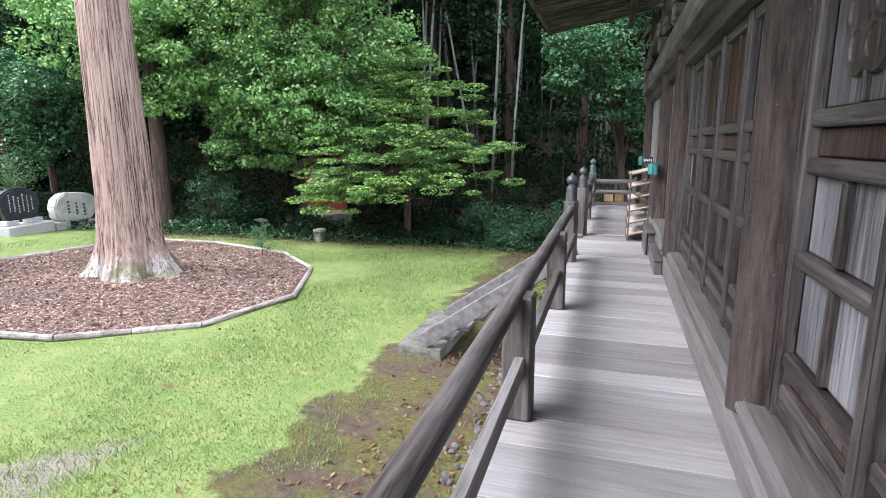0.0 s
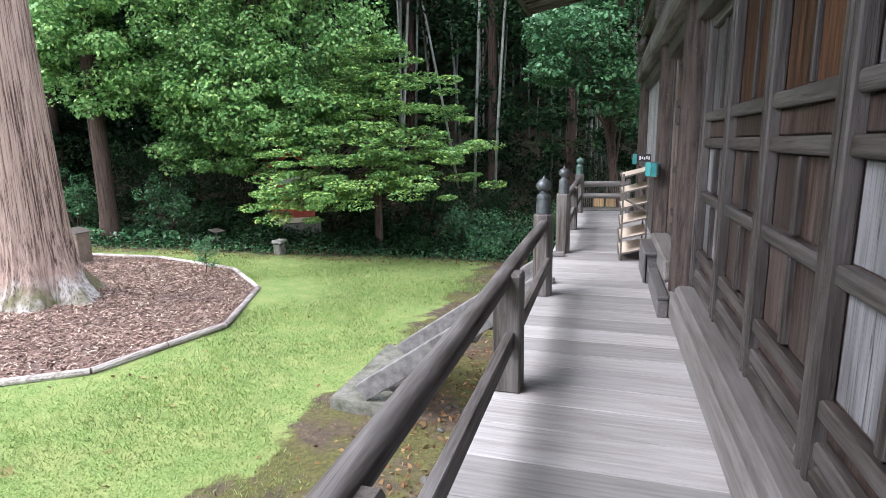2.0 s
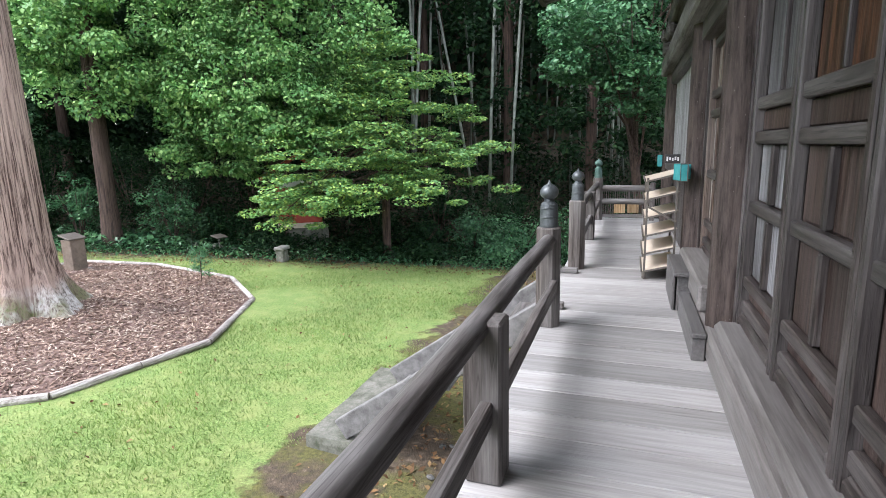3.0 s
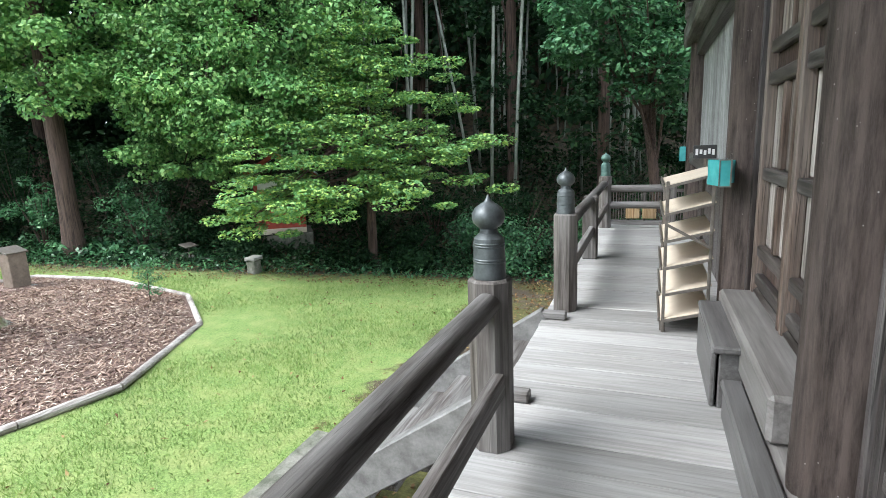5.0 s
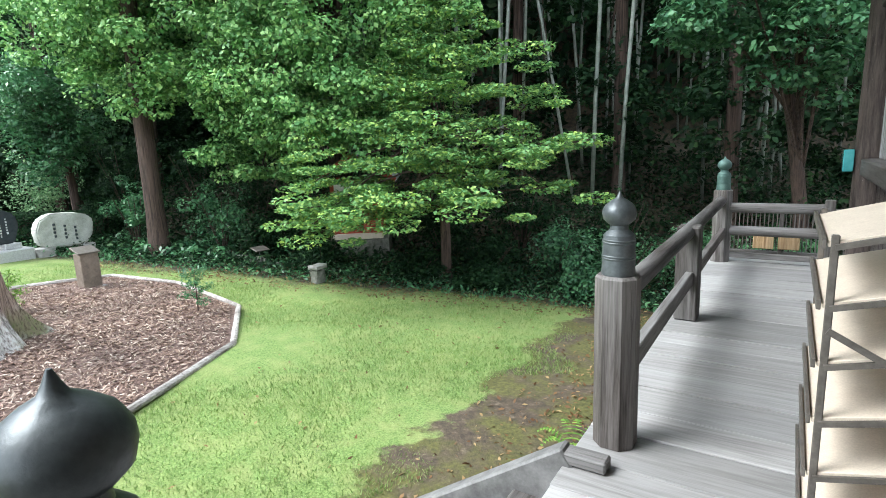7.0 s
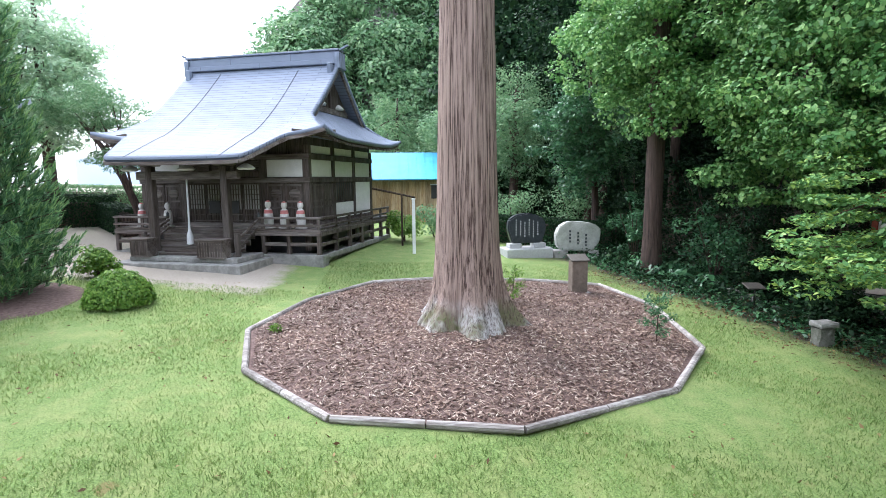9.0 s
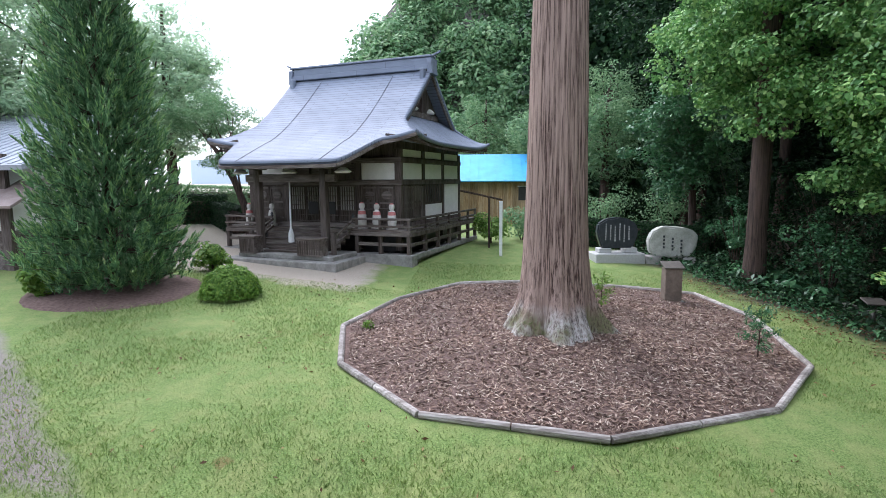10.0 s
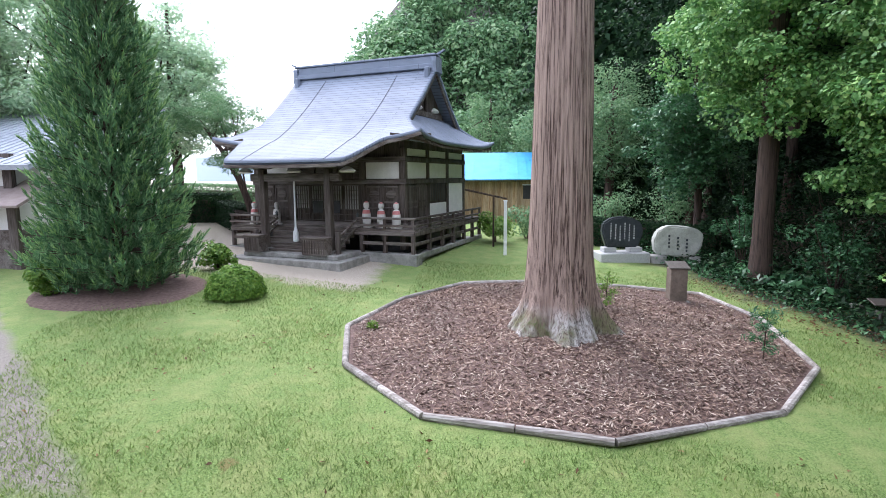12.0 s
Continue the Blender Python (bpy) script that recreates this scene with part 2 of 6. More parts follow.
LEAF_BUSH = leafy("bush_leaf", [(0, (0.09, 0.2, 0.03)), (0.6, (0.17, 0.31, 0.05)), (1, (0.27, 0.41, 0.08))], 0.5, 0.3)
GRASS_BLADE = leafy("grass_blade", [(0, (0.15, 0.235, 0.065)), (0.6, (0.24, 0.335, 0.105)), (1, (0.42, 0.47, 0.23))], 0.6, 0.4)
CHIP = leafy("bark_chip", [(0, (0.1, 0.06, 0.05)), (0.5, (0.27, 0.18, 0.15)), (0.85, (0.4, 0.3, 0.26)), (1, (0.6, 0.5, 0.44))], 0.9, 0.0)
LITTER = leafy("fallen_leaf", [(0, (0.1, 0.05, 0.025)), (0.6, (0.2, 0.11, 0.05)), (1, (0.34, 0.24, 0.12))], 0.8, 0.1)


# ---------------------------------------------------------------- building helpers
ORIGIN = {}


def thing(name, at, label, category, group="", kind="", turn=None):
    """An Empty at the thing's base. With a turn its parts are built in the thing's own axes."""
    ob = new(name)
    ob.empty_display_size = 0.1
    tagged(ob, label, category, group, kind)
    if turn is None:
        ob.location = at
        ORIGIN[ob] = Vector(at)
    else:
        ob.matrix_basis = pose(*at, 0, 0, turn)
        ORIGIN[ob] = Vector((0, 0, 0))
    return ob


def link_mesh(name, bm, mat, parent=None, smooth=False):
    me = bpy.data.meshes.new(name)
    if parent is not None:
        bmesh.ops.translate(bm, verts=bm.verts, vec=-ORIGIN[parent])
    bm.to_mesh(me)
    bm.free()
    if smooth:
        me.shade_smooth()
        me.set_sharp_from_angle(angle=radians(38))
    for mm in (mat if isinstance(mat, (list, tuple)) else [mat]):
        me.materials.append(mm)
    ob = new(name, me)
    if parent is not None:
        ob.parent = parent
        ORIGIN[ob] = ORIGIN[parent]
    else:
        ORIGIN[ob] = Vector((0, 0, 0))
    return ob


def part(name, bm, mat, parent, label="", smooth=False):
    return tagged(link_mesh(name, bm, mat, parent, smooth), label)


def box(x0, x1, y0, y1, z0, z1, bev=0.006, bm=None):
    bm2 = bmesh.new()
    bmesh.ops.create_cube(bm2, size=1)
    for v in bm2.verts:
        v.co = Vector(((x0 + x1) / 2 + v.co.x * (x1 - x0), (y0 + y1) / 2 + v.co.y * (y1 - y0), (z0 + z1) / 2 + v.co.z * (z1 - z0)))
    if bev:
        bmesh.ops.bevel(bm2, geom=bm2.edges[:], offset=bev, segments=1, affect="EDGES")
    return bm2 if bm is None else join(bm, bm2)


def join(bm, other):
    me = bpy.data.meshes.new("tmp")
    other.to_mesh(me)
    other.free()
    bm.from_mesh(me)
    bpy.data.meshes.remove(me)
    return bm


def beam(p, q, w, h, bev=0.006, up=(0, 0, 1)):
    """A squared beam from p to q, w wide and h high."""
    p, q = Vector(p), Vector(q)
    d = q - p
    z = d.normalized()
    x = Vector(up).cross(z).normalized()
    y = z.cross(x)
    bm = box(-w / 2, w / 2, -h / 2, h / 2, 0, d.length, bev)
    m = Matrix((x, y, z)).transposed().to_4x4()
    m.translation = p
    bmesh.ops.transform(bm, matrix=m, verts=bm.verts)
    return bm


def lathe(profile, at, n=20):
    """A turned body from (radius, height) pairs."""
    bm = bmesh.new()
    rings = []
    for r, z in profile:
        rings.append([bm.verts.new((at[0] + r * math.cos(2 * math.pi * i / n), at[1] + r * math.sin(2 * math.pi * i / n), at[2] + z)) for i in range(n)])
    for a, b in zip(rings, rings[1:]):
        for i in range(n):
            bm.faces.new((a[i], a[(i + 1) % n], b[(i + 1) % n], b[i]))
    bm.faces.new(rings[0][::-1])
    bm.faces.new(rings[-1])
    return bm


def tube(points, radii, n=10, wob=0.0, seed=0):
    """A round limb along points, with a radius at each."""
    bm = bmesh.new()
    pts = [Vector(p) for p in points]
    rings = []
    for i, p in enumerate(pts):
        d = (pts[min(i + 1, len(pts) - 1)] - pts[max(i - 1, 0)]).normalized()
        a = d.orthogonal().normalized() if abs(d.z) < 0.9 else Vector((1, 0, 0))
        a = (a - d * a.dot(d)).normalized()
        b = d.cross(a)
        ring = []
        for k in range(n):
            t = 2 * math.pi * k / n
            r = radii[i] * (1 + wob * noise.noise(Vector((math.cos(t) * 2, math.sin(t) * 2, i * 0.35 + seed))))
            ring.append(bm.verts.new(p + a * r * math.cos(t) + b * r * math.sin(t)))
        rings.append(ring)
    for r0, r1 in zip(rings, rings[1:]):
        for k in range(n):
            bm.faces.new((r0[k], r0[(k + 1) % n], r1[(k + 1) % n], r1[k]))
    bm.faces.new(rings[0][::-1])
    bm.faces.new(rings[-1])
    return bm


def quad_mesh(name, corners, mat, parent=None):
    """Many loose four-cornered pieces (n x 4 x 3) in one mesh."""
    n = len(corners)
    me = bpy.data.meshes.new(name)
    co = np.asarray(corners, np.float32).reshape(-1, 3)
    if parent is not None:
        co = co - np.array(ORIGIN[parent], np.float32)
    me.vertices.add(4 * n)
    me.vertices.foreach_set("co", co.ravel())
    me.loops.add(4 * n)
    me.loops.foreach_set("vertex_index", np.arange(4 * n, dtype=np.int32))
    me.polygons.add(n)
    me.polygons.foreach_set("loop_start", np.arange(0, 4 * n, 4, dtype=np.int32))
    me.update(calc_edges=True)
    me.materials.append(mat)
    ob = new(name, me)
    if parent is not None:
        ob.parent = parent
        ORIGIN[ob] = ORIGIN[parent]
    return ob


def unit(v):
    return v / np.maximum(np.linalg.norm(v, axis=-1, keepdims=True), 1e-9)


def leaves(centres, normals, size, slim=0.55, droop=0.25):
    """Kite-shaped leaves, bent along the middle, at the centres."""
    n = len(centres)
    size = np.broadcast_to(size, (n,))[:, None]
    nm = unit(normals)
    t = unit(np.cross(nm, unit(rng.normal(size=(n, 3)))))
    b = np.cross(nm, t)
    tip = centres + t * size - nm * size * droop
    base = centres - t * size * 0.8
    left = centres + b * size * slim + nm * size * 0.08
    right = centres - b * size * slim + nm * size * 0.08
    return np.stack([base, right, tip, left], 1)


def clump_leaves(clumps, per, size, up=0.6, slim=0.55, droop=0.25):
    """Leaves round clumps given as rows x y z rx ry rz: most of them on the outside."""
    clumps = np.asarray(clumps, float)
    k = len(clumps)
    d = unit(rng.normal(size=(k * per, 3)))
    r = rng.uniform(0.45, 1.08, (k * per, 1)) ** 0.5
    c = np.repeat(clumps, per, 0)
    pos = c[:, :3] + d * r * c[:, 3:]
    nrm = d * (1 - up) + np.array([0, 0, up]) + rng.normal(size=d.shape) * 0.35
    return leaves(pos, nrm, size * rng.uniform(0.6, 1.25, k * per), slim, droop)


def crown_clumps(centre, radii, count, clump, flat=0.6, shell=0.55):
    """Rows of clumps in the outer part of an ellipsoid, with an uneven outline."""
    d = unit(rng.normal(size=(count, 3)))
    r = rng.uniform(shell, 1.05, (count, 1))
    bumps = np.array([0.85 + 0.35 * noise.noise(Vector(tuple(x * 2.2)) + Vector(centre)) for x in d])[:, None]
    p = np.array(centre) + d * r * bumps * np.array(radii)
    s = clump * rng.uniform(0.6, 1.3, (count, 1))
    return np.hstack([p, s, s, s * flat])


def ground(x, y):
    """Height of the lawn, which slopes gently."""
    xs, ys = max(-24.0, min(x, 6.0)), max(-14.0, min(y, 22.0))
    return -1.624 - 0.044 * (xs + 9) - 0.035 * (ys - 11)


# ---------------------------------------------------------------- ground
def make_ground_mat():
    m, nt, b = base_mat("lawn_and_earth")
    v = coords(nt)
    sep = nt.nodes.new("ShaderNodeSeparateXYZ")
    nt.links.new(v, sep.inputs[0])

    def math_node(op, a, c, d=None):
        n = nt.nodes.new("ShaderNodeMath")
        n.operation = op
        for s, val in zip(n.inputs, (a, c, d)):
            if val is None:
                continue
            if isinstance(val, (int, float)):
                s.default_value = val
            else:
                nt.links.new(val, s)
        return n.outputs[0]

    X, Y = sep.outputs[0], sep.outputs[1]
    wob = noise_tex(nt, v, 0.9, 6, 0.65)
    fine = noise_tex(nt, v, 38, 5, 0.7)
    mid = noise_tex(nt, v, 2.6, 5, 0.6)
    lawn = ramp(nt, fine, [(0.3, (0.055, 0.105, 0.018)), (0.52, (0.175, 0.262, 0.068)), (0.75, (0.31, 0.38, 0.135))])
    lawn = mix(nt, 0.6, lawn, ramp(nt, noise_tex(nt, v, 130, 3, 0.6), [(0.34, (0.5, 0.52, 0.46)), (0.52, (1, 1, 1)), (0.66, (1.3, 1.28, 1.2))]), "MULTIPLY")
    lawn = mix(nt, ramp(nt, mid, [(0.42, (0, 0, 0)), (0.7, (0.55, 0.55, 0.55))]), lawn, (0.31, 0.32, 0.12))
    lawn = mix(nt, ramp(nt, noise_tex(nt, v, 1.7, 3), [(0.68, (0, 0, 0)), (0.74, (0.6, 0.6, 0.6))]), lawn, (0.2, 0.12, 0.05))
    earth = ramp(nt, noise_tex(nt, v, 9, 7, 0.75), [(0.3, (0.03, 0.022, 0.014)), (0.55, (0.09, 0.065, 0.042)), (0.75, (0.24, 0.19, 0.13))])
    moss = ramp(nt, noise_tex(nt, v, 20, 5), [(0.3, (0.045, 0.048, 0.012)), (0.7, (0.14, 0.13, 0.035))])
    earth = mix(nt, ramp(nt, noise_tex(nt, v, 1.3, 5), [(0.42, (0, 0, 0)), (0.54, (1, 1, 1))]), earth, moss)
    # strip of bare earth and moss along the deck
    edge = math_node("MULTIPLY_ADD", wob, 2.0, X)
    edge = math_node("ADD", edge, 2.15)
    strip = ramp(nt, edge, [(0.08, (0, 0, 0)), (0.2, (1, 1, 1))])
    col = mix(nt, strip, lawn, earth)
    # sandy ground before the small hall and the path
    hx, hy = -20.64, 4.26
    ca, sa = math.cos(radians(17.3)), math.sin(radians(17.3))
    loc = math_node("ADD", math_node("MULTIPLY", math_node("SUBTRACT", X, hx), ca), math_node("MULTIPLY", math_node("SUBTRACT", Y, hy), -sa))
    front = math_node("MULTIPLY_ADD", wob, -1.6, loc)
    sandm = math_node("SUBTRACT", 6.3, front)
    alongm = math_node("SUBTRACT", 6.6, math_node("MULTIPLY_ADD", wob, 1.4, Y))
    sandm = math_node("MINIMUM", sandm, alongm)
    low = math_node("SUBTRACT", 1.55, math_node("ADD", Y, math_node("MULTIPLY", math_node("ADD", X, 8.0), -1.16)))
    low = math_node("MINIMUM", math_node("MULTIPLY_ADD", wob, 1.2, low), math_node("SUBTRACT", -3.3, X))
    path = math_node("SUBTRACT", low, 1.05)
    sand = ramp(nt, noise_tex(nt, v, 30, 6, 0.7), [(0.3, (0.31, 0.26, 0.2)), (0.7, (0.52, 0.46, 0.38))])
    col = mix(nt, ramp(nt, sandm, [(0.0, (0, 0, 0)), (0.35, (1, 1, 1))]), col, sand)
    gravel = ramp(nt, noise_tex(nt, v, 55, 5, 0.75), [(0.32, (0.1, 0.085, 0.07)), (0.52, (0.27, 0.24, 0.2)), (0.7, (0.44, 0.41, 0.36))])
    col = mix(nt, ramp(nt, path, [(0.0, (0, 0, 0)), (0.35, (1, 1, 1))]), col, gravel)
    # leaf litter in the wood, browns darkened to carry the shade under the trees
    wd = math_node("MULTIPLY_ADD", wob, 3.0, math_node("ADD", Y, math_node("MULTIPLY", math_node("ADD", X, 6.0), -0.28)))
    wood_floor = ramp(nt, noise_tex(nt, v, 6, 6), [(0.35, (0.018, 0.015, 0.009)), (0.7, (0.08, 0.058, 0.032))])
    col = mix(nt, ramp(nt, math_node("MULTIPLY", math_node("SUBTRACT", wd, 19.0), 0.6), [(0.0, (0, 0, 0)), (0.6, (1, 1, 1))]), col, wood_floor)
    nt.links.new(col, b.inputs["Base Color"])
    b.inputs["Roughness"].default_value = 0.95
    bump(nt, b, fine, 0.8, 0.03)
    return m


def rise(x, y):
    """The wooded bank behind the lawn."""
    s = y - 20.5 - 0.28 * (x + 6)
    s2 = -30.0 - x
    h = max(0.0, s - 1.5) * 0.34 if x > -24 else 0.0
    h = min(h, 14.0) + min(24.0, max(0.0, s - 13.0) * 1.1) * (x > -24)
    return h + max(0.0, min(1.0, (s2 - 8) / 30)) * 3.0


def make_ground():
    bm = bmesh.new()
    xs = [-1500, -500, -200, -110] + [-70 + 2 * i for i in range(14)] + [-42 + 0.75 * i for i in range(65)] + [8, 12, 20, 40, 110, 400, 1500]
    ys = [-1500, -400, -120, -50, -28] + [-20 + 0.75 * i for i in range(75)] + [37, 40, 45, 52, 60, 80, 120, 400, 1500]
    grid = []
    for x in xs:
        row = []
        for y in ys:
            near = max(0.0, min(1.0, (8.0 - math.hypot(x + 18.8, y - 4.0)) / 2.5))
            z = ground(x, y) - 0.02 * near + rise(max(-40, x), min(y, 64)) + 0.05 * noise.noise(Vector((x * 0.5, y * 0.5, 0)))
            row.append(bm.verts.new((x, y, z)))
        grid.append(row)
    for a, c in zip(grid, grid[1:]):
        for i in range(len(ys) - 1):
            bm.faces.new((a[i], c[i], c[i + 1], a[i + 1]))
    ob = link_mesh("ground", bm, make_ground_mat(), smooth=True)
    return tagged(ob, "mossy green lawn with bare earth beside the deck", "ground", kind="structure")


make_ground()

# ---------------------------------------------------------------- raised deck
POST_Y = (-3.0, -0.8, 1.42, 3.66, 5.86, 8.04, 10.22, 12.3, 14.66)


def make_deck():
    deck = thing("floor", (0, 0, -0.08), "raised veranda floor of weathered grey cross planks", "floor", kind="structure")
    part("joist_beam", box(-0.16, 0.0, -4.0, 15.0, -0.3, -0.086), GREY_Y, deck)
    part("joist_beam", box(0.8, 0.96, -4.0, 15.0, -0.3, -0.086), GREY_Y, deck)
    for y in POST_Y:
        part("deck_stilt", box(-0.18, 0.02, y - 0.1, y + 0.1, ground(-0.1, y) - 0.1, -0.302), GREY_Z, deck)
    y = -4.0
    r = random.Random(3)
    while y < 14.95:
        w = r.uniform(0.22, 0.34)
        y1 = min(y + w, 15.0)
        dz = r.uniform(-0.003, 0.003)
        part("plank", box(-0.24 + r.uniform(-0.008, 0.008), 1.22, y + 0.002, y1 - 0.003, -0.082, dz, 0.004), DECK, deck)
        y = y1
    part("under_board", box(-0.2, 1.2, -4.0, 14.99, -0.1, -0.0835), GREY_Y, deck)
    return deck


make_deck()


def octa_post(x, y, w, z0, z1):
    """A squared post with chamfered corners."""
    c = w * 0.27
    h = w / 2
    pts = [(h, h - c), (h - c, h), (c - h, h), (-h, h - c), (-h, c - h), (c - h, -h), (h - c, -h), (h, c - h)]
    bm = bmesh.new()
    lo = [bm.verts.new((x + a, y + b2, z0)) for a, b2 in pts]
    hi = [bm.verts.new((x + a, y + b2, z1 - 0.012)) for a, b2 in pts]
    top = [bm.verts.new((x + a * 0.9, y + b2 * 0.9, z1)) for a, b2 in pts]
    for s, t in ((lo, hi), (hi, top)):
        for i in range(8):
            bm.faces.new((s[i], s[(i + 1) % 8], t[(i + 1) % 8], t[i]))
    bm.faces.new(top)
    bm.faces.new(lo[::-1])
    return bm


def finial(at, s=1.0):
    prof = [(0.098, 0), (0.102, 0.012), (0.098, 0.03), (0.097, 0.076), (0.1, 0.079), (0.1, 0.084), (0.0965, 0.087), (0.1, 0.09), (0.1, 0.095), (0.0965, 0.098), (0.094, 0.15), (0.098, 0.153), (0.098, 0.158), (0.0945, 0.161), (0.097, 0.164), (0.097, 0.169), (0.093, 0.172),
            (0.09, 0.19), (0.07, 0.205), (0.055, 0.215), (0.052, 0.235), (0.07, 0.245), (0.092, 0.262), (0.1, 0.285), (0.098, 0.305), (0.08, 0.33), (0.05, 0.348), (0.022, 0.36), (0.012, 0.375), (0.004, 0.39)]
    return lathe([(r * 0.74 * s, z * 0.96 * s) for r, z in prof], at, 28)


def make_railing():
    rail = thing("railing", (-0.1, 6, 0), "weathered wooden veranda railing with round handrail and bronze-capped posts", "railing")
    PX = -0.095
    for y in (-3.0, -0.8, 1.42, 3.66, 5.86, 12.3):
        part("post", box(PX - 0.085, PX + 0.085, y - 0.085, y + 0.085, 0.0, 0.745, 0.012), GREY_Z, rail)
    for y in (8.04, 10.22, 14.66):
        PX = -0.13 if y < 9 else -0.095
        p = part("newel_post", octa_post(PX, y, 0.185, 0.0, 0.82), GREY_Z, rail)
        part("finial", finial((PX, y, 0.818)), BRONZE if y < 12 else VERDIGRIS, p, "onion-shaped bronze cap" if y < 12 else "onion-shaped green bronze cap", smooth=True)
    hr = 0.055
    def handrail(pts, n=16):
        return tube(pts, [hr] * len(pts), n, 0.05)
    ys = [-3.2 + 0.6 * i for i in range(19)] + [8.0]
    part("handrail", handrail([(PX - 0.025, y, 0.72 + 0.006 * math.sin(y * 2.1)) for y in ys]), GREY_Y, rail, smooth=True)
    part("handrail", handrail([(PX - 0.01, y, 0.70) for y in (10.26, 11.0, 12.3, 13.4, 14.62)]), GREY_Y, rail, smooth=True)
    part("handrail", handrail([(x, 14.66, 0.62) for x in (-0.05, 0.4, 0.9)]), GREY_X, rail, smooth=True)
    part("handrail", handrail([(x, 14.66, 0.36) for x in (-0.05, 0.4, 0.9)]), GREY_X, rail, smooth=True)
    part("lower_rail", box(-0.05, 0.9, 14.63, 14.69, 0.05, 0.11), GREY_X, rail)
    part("end_post", box(0.86, 0.95, 14.61, 14.71, 0, 0.72, 0.008), GREY_Z, rail)
    segs = list(zip((-3.0, -0.8, 1.42, 3.66, 5.86), (-0.8, 1.42, 3.66, 5.86, 8.04))) + [(10.22, 12.3), (12.3, 14.66)]
    for a, b2 in segs:
        part("lower_rail", beam((PX + 0.02, a + 0.08, 0.345), (PX + 0.02, b2 - 0.08, 0.345), 0.055, 0.105), GREY_Y, rail)
    return rail


make_railing()


def make_lattice_gate():
    """Low slatted screen with two pale plates behind the far railing."""
    g = thing("slatted_screen", (0.3, 15.3, -0.75), "low bamboo-slatted screen with two pale plates", "screen")
    part("top_bar", box(-0.25, 1.2, 15.28, 15.33, 0.5, 0.55), GREY_X, g)
    part("bottom_bar", box(-0.25, 1.2, 15.28, 15.33, -0.02, 0.03), GREY_X, g)
    for i in range(3):
        x = -0.22 + 0.68 * i
        part("screen_post", box(x, x + 0.05, 15.27, 15.34, -2.5, 0.6), GREY_Z, g)
    for i in range(30):
        x = -0.14 + 0.044 * i
        part("slat", box(x, x + 0.012, 15.3, 15.31, 0.03, 0.5, 0), GREY_Z, g)
    part("plate", box(0.2, 0.42, 15.255, 15.268, 0.06, 0.3), SHED, g, "pale tan plate")
    part("plate", box(0.46, 0.68, 15.255, 15.268, 0.06, 0.28), SHED, g, "pale tan plate")


make_lattice_gate()


def make_stairs():
    st = thing("staircase", (-1.2, 9.2, -1.75), "steep grey wooden stairs down to the lawn between two stringers", "stairs")
    for y in (8.5, 9.95):
        part("stringer", beam((-0.18, y, -0.02), (-2.42, y, -1.56), 0.1, 0.24, 0.01), STRINGER, st)
        part("stringer_end", box(-0.24, -0.05, y - 0.045, y + 0.045, 0.004, 0.06, 0.008), GREY_X, st)
    for i in range(8):
        x, z = -0.34 - 0.245 * i, -0.19 - 0.185 * i
        part("tread", box(x - 0.14, x + 0.14, 8.552, 9.898, z - 0.05, z, 0.008), GREY_Y, st)
    return st


make_stairs()


def rough_block(x0, x1, y0, y1, z0, z1, amt=0.03, seed=0, cuts=4):
    bm = box(x0, x1, y0, y1, z0, z1, 0)
    bmesh.ops.subdivide_edges(bm, edges=bm.edges[:], cuts=cuts, use_grid_fill=True)
    c = Vector(((x0 + x1) / 2, (y0 + y1) / 2, (z0 + z1) / 2))
    for v in bm.verts:
        d = (v.co - c)
        n = noise.noise_vector(v.co * (1.5 / max(0.2, (x1 - x0))) + Vector((seed, 0, 0)))
        v.co += n * amt
        f = Vector((abs(d.x) / (x1 - x0) * 2, abs(d.y) / (y1 - y0) * 2, abs(d.z) / (z1 - z0) * 2))
        k = sorted(f)
        if k[1] > 0.95:
            v.co -= d.normalized() * amt * 1.2
    return bm


tagged(link_mesh("stone_slab", rough_block(-2.85, -2.1, 8.4, 10.4, -1.95, -1.66, 0.015, 2, 3), STONE_MOSS), "mossy flat stone slab at the foot of the stairs", "stone slab")


# ---------------------------------------------------------------- great hall beside the deck
PILLARS = (-0.4, 3.72, 7.76, 9.9, 14.05)


